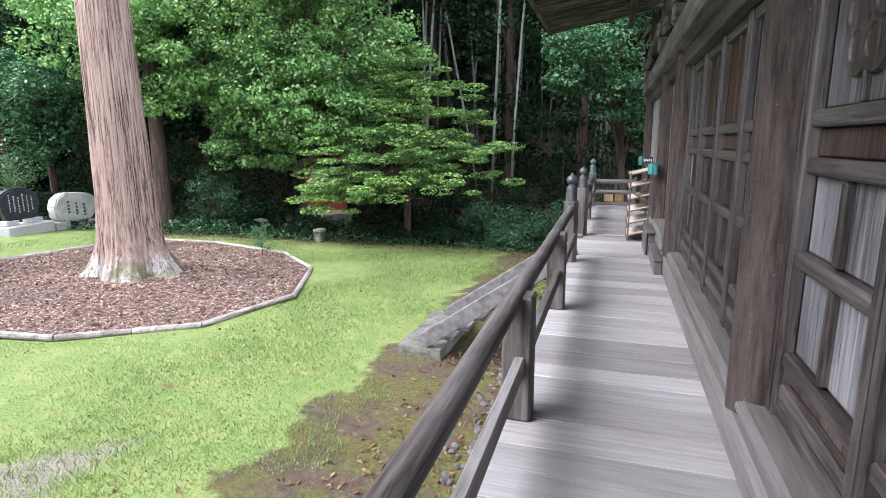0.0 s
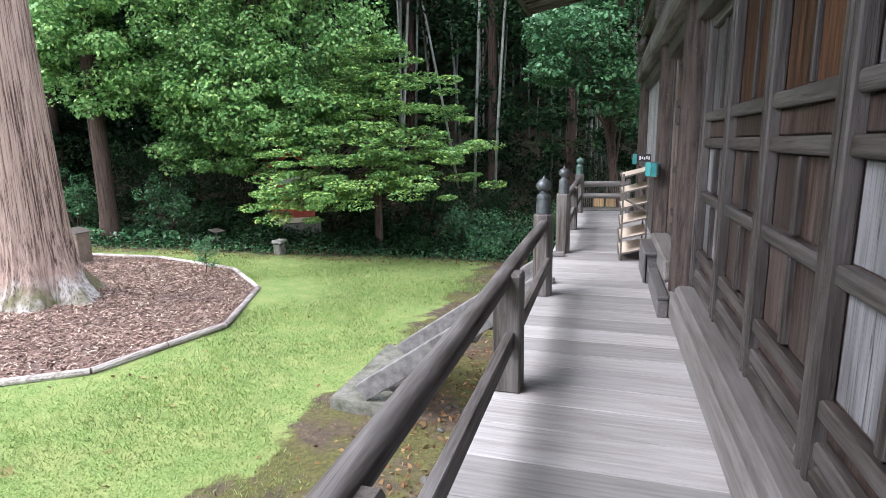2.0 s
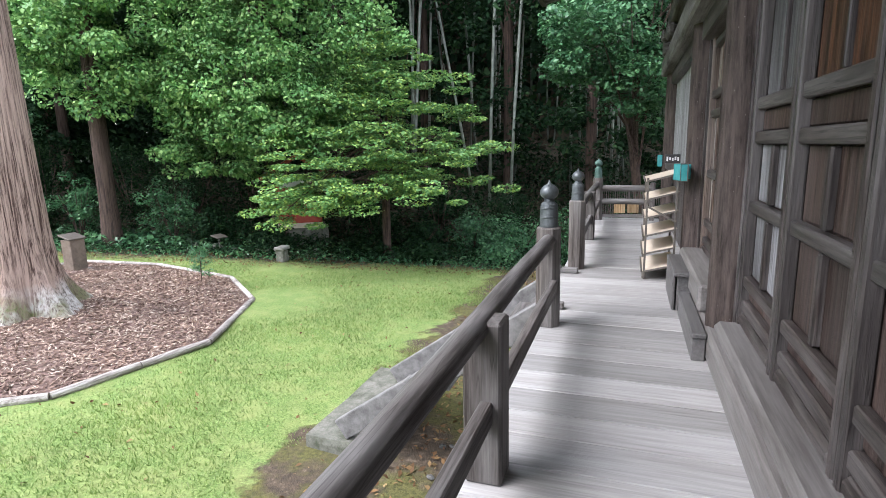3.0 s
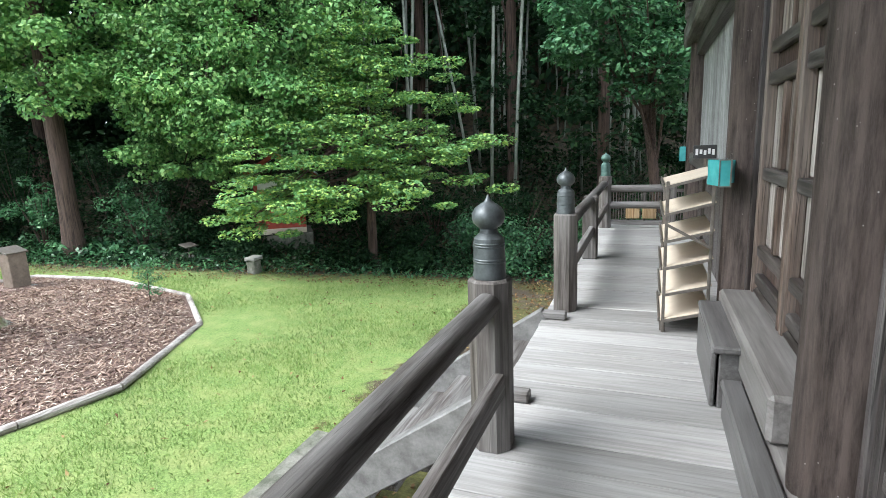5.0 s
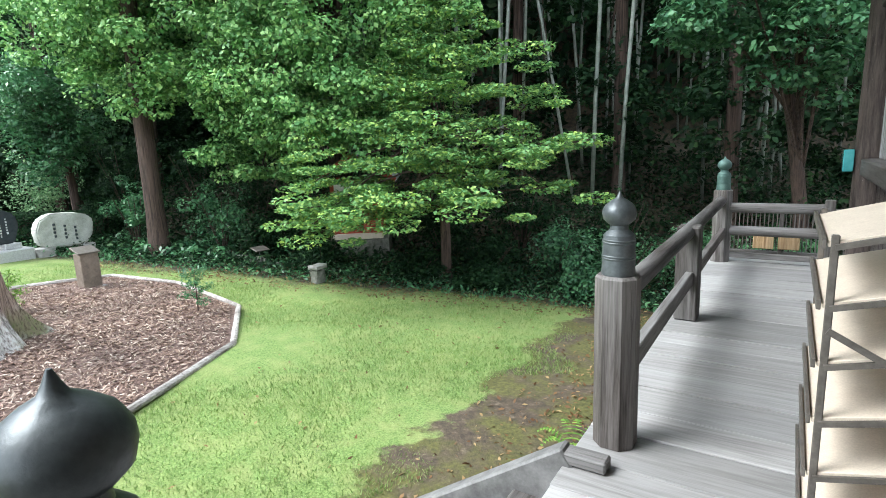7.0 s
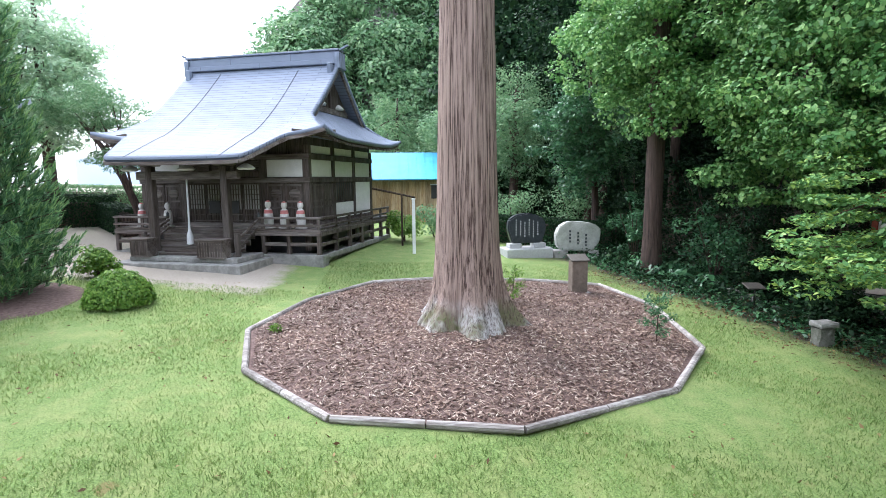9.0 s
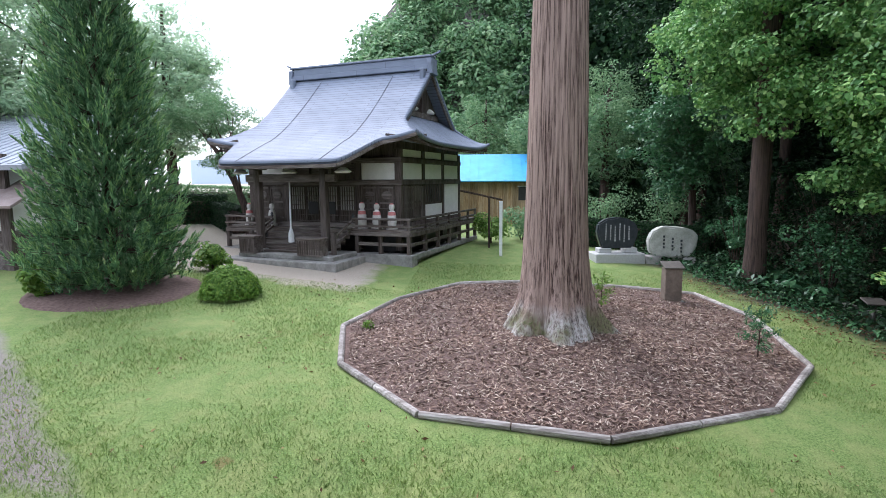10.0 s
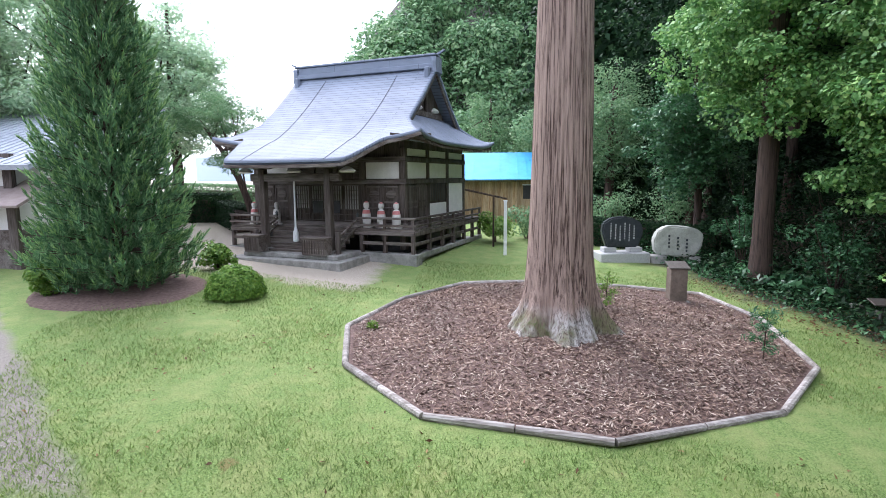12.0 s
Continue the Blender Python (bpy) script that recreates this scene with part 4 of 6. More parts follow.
# ---------------------------------------------------------------- stones and signs on the lawn
def make_pedestal():
    x, y = -13.2, 13.65
    g = ground(x, y)
    p = thing("sign_pedestal", (x, y, g), "brown stone pedestal with a slanted metal plaque on top", "pedestal")
    part("base_slab", box(x - 0.26, x + 0.26, y - 0.28, y + 0.28, g - 0.05, g + 0.06, 0.015), STONE, p)
    part("shaft", box(x - 0.17, x + 0.17, y - 0.2, y + 0.2, g + 0.06, g + 0.86, 0.012), plain("brown_stone", (0.13, 0.1, 0.075), (0.24, 0.19, 0.15), 8, 0.7, 0, 0.2), p)
    part("plaque", beam((x - 0.2, y, g + 0.99), (x + 0.2, y, g + 0.87), 0.48, 0.04, 0.006, (0, 0, 1)), STEEL, p, "slanted dark metal plaque")


make_pedestal()


def slab_outline(pts, thick, mat_bend=0.0):
    """An upright slab: outline in y and z, thickness in x."""
    bm = bmesh.new()
    f = [bm.verts.new((thick / 2, a, b2)) for a, b2 in pts]
    k = [bm.verts.new((-thick / 2, a, b2)) for a, b2 in pts]
    bm.faces.new(f)
    bm.faces.new(k[::-1])
    for i in range(len(pts)):
        j = (i + 1) % len(pts)
        bm.faces.new((f[j], f[i], k[i], k[j]))
    bmesh.ops.recalc_face_normals(bm, faces=bm.faces[:])
    bmesh.ops.bevel(bm, geom=bm.edges[:], offset=min(0.05, thick * 0.2), segments=2, affect="EDGES")
    return bm


def make_steles():
    # dark polished stele on a pale base
    x, y = -18.5, 13.55
    g = ground(x, y)
    s = thing("memorial_stone", (x, y, g), "dark polished memorial stone with white inscription on a granite base", "memorial stone", turn=8)
    part("base", box(-0.45, 0.45, -0.85, 0.85, -0.1, 0.3, 0.03), STONE_PALE, s, "pale granite base")
    for yy in (-0.45, 0.45):
        part("foot", box(-0.2, 0.2, yy - 0.22, yy + 0.22, 0.3, 0.46, 0.02), STONE_PALE, s)
    part("stone", slab_outline([(-0.55, 0.46), (0.55, 0.46), (0.72, 0.95), (0.66, 1.28), (0.35, 1.46), (0.0, 1.52), (-0.4, 1.47), (-0.68, 1.3), (-0.72, 0.95)], 0.26), STONE_DARK, s, "dark polished stone")
    r = random.Random(4)
    for k in range(6):
        yy = -0.42 + 0.16 * k
        z = 1.3 - 0.05 * (k % 3)
        while z > 0.72 + 0.06 * (k % 2):
            h = r.uniform(0.04, 0.07)
            part("character", box(0.131, 0.136, yy - 0.02, yy + r.uniform(0.01, 0.03), z - h, z, 0), INK, s)
            z -= h + 0.03
    # natural boulder stele
    x, y = -18.4, 15.35
    g = ground(x, y)
    s = thing("memorial_stone", (x, y, g), "rough grey natural boulder with carved inscription on stone feet", "memorial stone", turn=-4)
    b = slab_outline([(-0.6, 0.22), (0.62, 0.24), (0.86, 0.55), (0.9, 0.93), (0.74, 1.13), (0.3, 1.25), (-0.42, 1.27), (-0.76, 1.1), (-0.9, 0.78), (-0.84, 0.36)], 0.46)
    bmesh.ops.triangulate(b, faces=b.faces[:])
    bmesh.ops.subdivide_edges(b, edges=b.edges[:], cuts=3, use_grid_fill=True)
    for v in b.verts:
        v.co += noise.noise_vector(v.co * 2.2) * 0.045 + noise.noise_vector(v.co * 9) * 0.012
        v.co.y *= 0.87
    part("boulder", b, plain("boulder_stone", (0.34, 0.35, 0.31), (0.52, 0.52, 0.47), 5, 0.9, 0, 0.5, 40), s, smooth=True)
    part("foot", rough_block(-0.3, 0.35, -0.85, -0.35, -0.1, 0.27, 0.03, 4, 3), STONE, s)
    part("foot", rough_block(-0.3, 0.3, 0.3, 0.75, -0.1, 0.25, 0.03, 6, 3), STONE, s)
    for k in range(3):
        z = 0.98 - 0.07 * k
        for j in range(4):
            part("character", box(0.2, 0.258, -0.3 + 0.28 * k - 0.03 + 0.01 * (j % 2), -0.3 + 0.28 * k + 0.03, z - 0.07, z, 0), STONE_DARK, s)
            z -= 0.12


make_steles()


def make_signpost():
    x, y = -18.65, 9.6
    g = ground(x, y)
    p = thing("white_post", (x, y, g), "plain white painted marker post on the lawn", "post")
    part("shaft", box(x - 0.055, x + 0.055, y - 0.055, y + 0.055, g - 0.1, g + 1.88, 0.006), WHITE, p)
    part("cap", box(x - 0.07, x + 0.07, y - 0.07, y + 0.07, g + 1.88, g + 1.92, 0.01), WHITE, p)
    q = thing("support_pole", (-20.2, 9.3, ground(-20.2, 9.3)), "slanted bare wooden pole propped behind the shrubs", "pole")
    part("pole", tube([(-20.6, 8.1, 1.1), (-20.3, 9.7, 0.75)], [0.04, 0.035], 8), BARK_DARK, q)
    part("stake", tube([(-20.4, 9.2, ground(-20.4, 9.2) - 0.1), (-20.4, 9.2, 0.86)], [0.04, 0.035], 8), BARK_DARK, q)


make_signpost()


def make_round_bush():
    x, y = -11.9, 3.0
    g = ground(x, y)
    b = thing("clipped_bush", (x, y, g), "round clipped bright green azalea bush on the lawn", "bush")
    part("stem", tube([(x, y, g - 0.05), (x, y, g + 0.45)], [0.06, 0.05], 8), BARK_DARK, b)
    n = 9000
    d = unit(rng.normal(size=(n, 3)))
    d[:, 2] = np.abs(d[:, 2]) * 1.0 - 0.12
    rad = np.array([0.66, 0.7, 0.72]) * (0.86 + 0.16 * rng.uniform(0, 1, (n, 1)))
    p = np.array([x, y, g + 0.12]) + d * rad * (1 + 0.05 * np.sin(d[:, :1] * 13 + 2) * np.sin(d[:, 1:2] * 11))
    part_leaves("foliage", leaves(p, d + rng.normal(size=d.shape) * 0.4, rng.uniform(0.025, 0.05, n)), LEAF_BUSH, b)


make_round_bush()


# ---------------------------------------------------------------- trees and shrubs
def limb_tree(name, x, y, trunk, crown, per, size, mat, label, bark=BARK_DARK, up=0.6, slim=0.55, base=None, limbs=14):
    """trunk: (height, radius, lean x, lean y). crown: rows of clumps."""
    g = (ground(x, y) + rise(x, y)) if base is None else base
    t = thing(name, (x, y, g), label, "tree")
    h, r, lx, ly = trunk
    pts = [(x + lx * f * f, y + ly * f * f, g - 0.2 + h * f) for f in (0, 0.1, 0.3, 0.55, 0.8, 1)]
    part("trunk", tube(pts, [r * 1.35, r * 1.05, r, r * 0.85, r * 0.6, r * 0.25], 14, 0.12, x), bark, t, smooth=True)
    rr = random.Random(int(abs(x * 7 + y * 3)))
    cr = np.asarray(crown)
    for i in range(min(limbs, len(cr))):
        q = cr[rr.randrange(len(cr))]
        f = rr.uniform(0.35, 0.9)
        s = Vector((x + lx * f * f, y + ly * f * f, g + h * f))
        e = Vector(q[:3])
        m = s.lerp(e, 0.5) + Vector((0, 0, 0.15))
        part("limb", tube([s, m, e], [r * 0.28, r * 0.17, 0.012], 6, 0.1, i), bark, t)
    part_leaves("crown", clump_leaves(crown, per, size, up, slim), mat, t)
    return t


def make_maple():
    """Layered sprays of foliage round a leaning trunk."""
    x, y = -6.9, 19.4
    rows = []
    for tier, (z, R, cx, cy) in enumerate(((-0.1, 1.7, -8.9, 17.4), (0.25, 2.8, -7.7, 18.1), (0.6, 3.5, -7.0, 18.2), (1.05, 3.5, -6.6, 18.4), (1.55, 3.1, -6.7, 18.5), (2.1, 2.8, -6.8, 18.7), (2.7, 2.4, -6.6, 18.9), (3.3, 2.0, -6.5, 19.1), (3.9, 1.5, -6.4, 19.2), (4.5, 1.0, -6.3, 19.2))):
        for k in range(int(12 * R)):
            a, q = rng.uniform(0, 6.28), R * math.sqrt(rng.uniform(0.08, 1)) * (0.8 + 0.3 * math.sin(3 * k + tier))
            px, py = cx + q * math.cos(a) * 1.15, cy + q * math.sin(a) * 0.85
            s = rng.uniform(0.25, 0.6)
            rows.append((px, py, z + rng.normal() * 0.28 - 0.13 * q + 0.1, s, s, s * 0.26))
    rows += [(-3.9 + 0.5 * i, 18.4 + 0.1 * i, 1.35 + 0.05 * i, 0.55, 0.4, 0.14) for i in range(-2, 3)]
    limb_tree("maple_tree", x, y, (4.6, 0.13, 0.4, -0.5), rows, 165, 0.064, LEAF_MAPLE, "green maple with layered horizontal sprays of leaves", up=0.85, limbs=30)


make_maple()


def make_ginkgo():
    rows = np.vstack([crown_clumps((-11.0, 19.8, 5.0), (5.2, 3.6, 3.6), 190, 0.62, 0.7),
                      crown_clumps((-14.6, 16.8, 5.0), (3.2, 3.0, 2.6), 130, 0.55, 0.7),
                      crown_clumps((-9.2, 18.6, 2.6), (2.2, 1.8, 1.6), 46, 0.5, 0.6),
                      crown_clumps((-12.6, 18.4, 2.0), (2.4, 1.5, 1.9), 66, 0.5, 0.6),
                      crown_clumps((-11.2, 17.6, 3.6), (3.4, 1.6, 2.2), 90, 0.5, 0.65),
                      crown_clumps((-10.2, 15.9, 7.6), (4.6, 2.6, 1.9), 64, 0.6, 0.65, 0.2),
                      crown_clumps((-17.6, 16.2, 5.6), (2.6, 2.0, 2.2), 70, 0.55, 0.7),
                      # high crown out of view, added so that it shades the lawn
                      crown_clumps((-11.8, 20.4, 10.5), (6.0, 5.0, 5.0), 130, 0.95, 0.7)])
    t = limb_tree("ginkgo_tree", -12.3, 21.5, (14.5, 0.34, 0.3, -0.3), rows, 150, 0.075, LEAF_GINKGO, "large ginkgo with dense drooping light green foliage", up=0.45, slim=0.7, limbs=30)
    # second unseen layer of large leaves, added to block sky light from above
    part_leaves("upper_crown", clump_leaves(crown_clumps((-11.6, 19.4, 10.2), (6.8, 4.8, 2.4), 120, 1.1, 0.6, 0.2), 120, 0.16, 0.5, 0.7), LEAF_GINKGO, t)


make_ginkgo()

limb_tree("broadleaf_tree", -21.6, 17.2, (7.0, 0.14, 0.3, -0.5), crown_clumps((-21.0, 16.4, 2.9), (2.6, 2.0, 2.6), 95, 0.5, 0.65, 0.3), 130, 0.085, LEAF_GLOSS, "green broadleaf tree behind the memorial stones", limbs=16)

# bare lower trunk of the second cedar
limb_tree("cedar_tree", -15.6, 16.75, (16, 0.25, 0.2, 0), crown_clumps((-17.2, 19.2, 9), (4.5, 4, 5), 150, 0.9, 0.7), 80, 0.13, LEAF_DARK, "old cedar with dark brown trunk at the wood's edge", limbs=12)


def shrub(x, y, r, h, mat, label, n=2600, size=0.06, name="shrub", base=None):
    g = ground(x, y) + rise(x, y) if base is None else base
    s = thing(name, (x, y, g), label, "shrub")
    bm = bmesh.new()
    rr = random.Random(int(x * 13 + y * 5))
    for k in range(6):
        a = rr.uniform(0, 6.28)
        part("stem", tube([(x, y, g - 0.1), (x + 0.3 * r * math.cos(a), y + 0.3 * r * math.sin(a), g + 0.4 * h), (x + 0.6 * r * math.cos(a), y + 0.6 * r * math.sin(a), g + 0.75 * h)], [0.03, 0.02, 0.008], 5), BARK_DARK, s)
    cl = crown_clumps((x, y, g + h * 0.5), (r, r, h * 0.55), 26, 0.34 * min(1.6, max(0.7, r)), 0.75, 0.3)
    part_leaves("foliage", clump_leaves(cl, n // 26, size, 0.55), mat, s)


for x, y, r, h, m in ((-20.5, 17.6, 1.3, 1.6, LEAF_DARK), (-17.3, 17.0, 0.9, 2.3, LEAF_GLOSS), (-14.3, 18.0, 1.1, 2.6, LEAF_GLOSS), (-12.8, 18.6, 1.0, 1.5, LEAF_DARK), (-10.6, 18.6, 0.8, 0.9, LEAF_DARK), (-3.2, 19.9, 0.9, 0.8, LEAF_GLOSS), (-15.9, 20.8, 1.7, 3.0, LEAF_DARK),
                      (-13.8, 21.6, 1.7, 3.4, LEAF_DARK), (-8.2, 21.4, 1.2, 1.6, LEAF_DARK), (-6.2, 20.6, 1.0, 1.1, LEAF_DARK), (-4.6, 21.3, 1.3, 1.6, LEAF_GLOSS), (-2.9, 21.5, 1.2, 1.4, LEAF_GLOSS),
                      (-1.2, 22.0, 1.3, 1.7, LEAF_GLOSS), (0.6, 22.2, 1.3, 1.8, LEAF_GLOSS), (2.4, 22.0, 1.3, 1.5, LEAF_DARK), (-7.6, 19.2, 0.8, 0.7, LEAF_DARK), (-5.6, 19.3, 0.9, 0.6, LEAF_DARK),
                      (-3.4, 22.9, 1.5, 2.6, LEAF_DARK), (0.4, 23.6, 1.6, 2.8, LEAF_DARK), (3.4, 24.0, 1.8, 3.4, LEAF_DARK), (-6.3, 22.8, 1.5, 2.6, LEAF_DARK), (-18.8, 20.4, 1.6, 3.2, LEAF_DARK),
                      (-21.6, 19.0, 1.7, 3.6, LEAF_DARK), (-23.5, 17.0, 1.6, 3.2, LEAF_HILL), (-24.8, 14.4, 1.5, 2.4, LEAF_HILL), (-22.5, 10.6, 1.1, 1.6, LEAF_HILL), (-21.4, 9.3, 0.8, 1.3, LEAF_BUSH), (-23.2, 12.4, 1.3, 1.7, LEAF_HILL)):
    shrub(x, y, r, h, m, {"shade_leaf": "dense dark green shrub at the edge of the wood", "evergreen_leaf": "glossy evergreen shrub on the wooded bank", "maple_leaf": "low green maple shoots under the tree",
                          "hill_leaf": "green leafy shrub behind the lawn", "bush_leaf": "bright green shrub beside the small hall"}[m.name])


def broad_plant(x, y):
    g = ground(x, y)
    n = 70
    a = rng.uniform(0, 6.28, n)
    rr = rng.uniform(0.05, 0.5, n)
    p = np.stack([x + rr * np.cos(a), y + rr * np.sin(a), g + rng.uniform(0.08, 0.4, n)], 1)
    nm = np.stack([np.cos(a) * 0.6, np.sin(a) * 0.6, np.full(n, 0.8)], 1)
    ob = quad_mesh("broadleaf_plant", leaves(p, nm, rng.uniform(0.12, 0.2, n), 0.35, 0.3), LEAF_GLOSS)
    tagged(ob, "low clump of broad shiny green leaves", "plant", "broad-leaved plants")


for x, y in ((-15.9, 16.6), (-15.2, 16.9), (-14.5, 17.2), (-16.5, 16.8), (-15.6, 17.4), (-13.8, 17.6)):
    broad_plant(x, y)


def fern(x, y):
    g = ground(x, y)
    f0 = thing("fern", (x, y, g), "small green fern growing at the deck's edge", "fern", "ferns")
    for k in range(8):
        a = k * 0.785 + rng.uniform(-0.2, 0.2)
        qs = []
        for i in range(12):
            f = i / 12
            q = np.array([x + 0.42 * f * math.cos(a), y + 0.42 * f * math.sin(a), g + 0.28 * math.sin(f * 2.4) + 0.03])
            for s in (-1, 1):
                L = 0.09 * (1 - f) + 0.015
                e = np.array([-math.sin(a) * s, math.cos(a) * s, -0.1])
                u = np.array([math.cos(a), math.sin(a), 0]) * 0.016
                qs.append([q - u, q + u, q + e * L + u * 0.4, q + e * L - u * 0.4])
        tagged(quad_mesh("frond", np.array(qs), LEAF_BUSH, f0), kind="stuff")


for x, y in ((-1.1, 11.6), (-0.8, 12.5), (-1.3, 13.1), (-0.9, 14.0), (-1.2, 15.0)):
    fern(x, y)


def plumes(tips, axes, length, per, width, spread):
    """Needles standing off short shoots, each shoot an upturned plume."""
    k = len(tips)
    ax = np.repeat(unit(np.asarray(axes)), per, 0)
    f = rng.uniform(0, 1, (k * per, 1))
    L = np.repeat(np.asarray(length), per)[:, None]
    rad = unit(np.cross(ax, rng.normal(size=ax.shape)))
    base = np.repeat(np.asarray(tips), per, 0) + ax * (f - 0.75) * L
    way = unit(ax * 0.75 + rad * spread * (1.15 - f))
    n = rng.uniform(0.1, 0.17, (k * per, 1)) * (1.1 - 0.4 * f)
    side = unit(np.cross(way, rad + 0.3 * rng.normal(size=ax.shape))) * width
    return np.stack([base - side, base + side, base + way * n + side * 0.35, base + way * n - side * 0.35], 1)


def make_conifer():
    x, y = -12.0, 0.05
    g = ground(x, y)
    t = thing("fir_tree", (x, y, g), "dense conical dark green conifer on bare brown ground", "tree")
    part("trunk", tube([(x, y, g - 0.1), (x, y, g + 4), (x, y, g + 9.9)], [0.16, 0.1, 0.02], 10), BARK_DARK, t)
    bm = bmesh.new()
    tips, axes, size, tips2, axes2 = [], [], [], [], []
    for i in range(27):
        z = 0.25 + 0.36 * i
        R = 1.98 * (1 - z / 10.6) ** 0.8 * (0.86 if i == 0 else 1.0)
        m = max(5, int(11.5 * R))
        for k in range(m):
            a = 2 * math.pi * k / m + i * 0.7 + rng.uniform(-0.2, 0.2)
            L = R * rng.uniform(0.78, 1.1)
            c, sn = math.cos(a), math.sin(a)
            rise_z = 0.18 + 0.1 * i / 26
            join(bm, tube([(x, y, g + z), (x + L * 0.6 * c, y + L * 0.6 * sn, g + z + 0.02), (x + L * c, y + L * sn, g + z + rise_z)], [0.02, 0.013, 0.005], 4))
            for f in (0.45, 0.62, 0.78, 0.9, 1.0):
                for q in range(2 if f < 0.95 else 1):
                    b2 = a + (rng.uniform(-0.3, 0.3) if f < 0.95 else 0)
                    up = rng.uniform(0.9, 2.1)
                    tips.append((x + L * f * math.cos(b2), y + L * f * math.sin(b2), g + z + rise_z * f * f + rng.uniform(0.05, 0.22)))
                    axes.append((math.cos(b2) + rng.normal() * 0.25, math.sin(b2) + rng.normal() * 0.25, up))
                    size.append(rng.uniform(0.32, 0.6))
                    if f > 0.85:
                        tips2.append(tuple(np.array(tips[-1]) + unit(np.array(axes[-1])) * 0.07))
                        axes2.append(axes[-1])
    tagged(part("branchwork", bm, BARK_DARK, t), kind="stuff")
    part_leaves("foliage", plumes(tips, axes, size, 34, 0.014, 0.75), LEAF_PINE, t)
    part_leaves("shoot_tip", plumes(tips2, axes2, [0.3] * len(tips2), 16, 0.011, 0.5), LEAF_SHOOT, t)
    bm = lathe([(2.0, -0.03), (1.8, 0.03), (0.6, 0.1), (0.01, 0.12)], (x, y, g), 24)
    for v in bm.verts:
        v.co.z += 0.04 * noise.noise(v.co * 2) - 0.044 * (v.co.x - x) - 0.035 * (v.co.y - y)
    tagged(link_mesh("needle_litter", bm, MULCH, smooth=True), "brown needle litter under the conifer", "needle litter", kind="stuff")


make_conifer()
shrub(-11.2, -1.2, 0.6, 0.9, LEAF_BUSH, "light green shrub beside the conifer")
shrub(-14.6, 1.2, 0.45, 0.8, LEAF_BUSH, "light green shrub near the small hall")
limb_tree("pine_tree", -20.9, -0.5, (4.6, 0.15, -0.5, -2.2), np.vstack([crown_clumps((-21.6, -2.2, 4.1), (2.4, 2.4, 0.9), 80, 0.5, 0.35), crown_clumps((-21.4, -1.0, 2.3), (1.8, 1.6, 0.5), 34, 0.45, 0.35)]), 140, 0.08, LEAF_HILL, "pruned garden pine with curved trunk beside the small hall", slim=0.2)
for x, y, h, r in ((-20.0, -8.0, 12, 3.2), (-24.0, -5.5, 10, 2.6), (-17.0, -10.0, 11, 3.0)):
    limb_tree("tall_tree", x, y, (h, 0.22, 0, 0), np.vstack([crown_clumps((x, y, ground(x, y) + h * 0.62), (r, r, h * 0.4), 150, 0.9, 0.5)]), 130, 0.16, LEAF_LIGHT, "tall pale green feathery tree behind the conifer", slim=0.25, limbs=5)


def hedge(x0, y0, x1, y1, h, w, mat, label):
    n = int(math.hypot(x1 - x0, y1 - y0) * 2600)
    f = rng.uniform(0, 1, n)
    side = rng.integers(0, 3, n)
    dx, dy = unit(np.array([x1 - x0, y1 - y0]))
    off = np.where(side == 0, rng.uniform(-1, 1, n), np.where(side == 1, 1, -1)) * w / 2 + rng.normal(size=n) * 0.03
    hz = np.where(side == 0, 1.0, rng.uniform(0, 1, n)) * h + rng.normal(size=n) * 0.03
    px, py = x0 + (x1 - x0) * f - dy * off, y0 + (y1 - y0) * f + dx * off
    nm = np.where((side == 0)[:, None], np.array([0, 0, 1.0]), np.stack([-dy * np.sign(off), dx * np.sign(off), np.full(n, 0.3)], 1)) + rng.normal(size=(n, 3)) * 0.4
    hd = thing("hedge", ((x0 + x1) / 2, (y0 + y1) / 2, ground((x0 + x1) / 2, (y0 + y1) / 2)), label, "hedge")
    part("branchwork", beam((x0, y0, ground(x0, y0) + h * 0.4), (x1, y1, ground(x1, y1) + h * 0.4), w * 0.7, h * 0.8, 0.05), BARK_DARK, hd)
    part_leaves("foliage", leaves(np.stack([px, py, ground_np(px, py) + hz], 1), nm, rng.uniform(0.03, 0.06, n)), mat, hd)


hedge(-22.0, 12.6, -19.8, 17.2, 1.05, 0.7, LEAF_DARK, "low dark clipped hedge behind the memorial stones")
hedge(-24.4, -3.6, -21.4, -1.2, 1.0, 0.8, LEAF_DARK, "dark clipped hedge beside the small hall")
hedge(-21.5, -9.5, -24.6, -3.2, 1.3, 0.9, LEAF_DARK, "dark clipped hedge beyond the conifer")
hedge(-29.0, -9.0, -29.5, 6.0, 1.6, 1.0, LEAF_HILL, "green hedge behind the small hall")


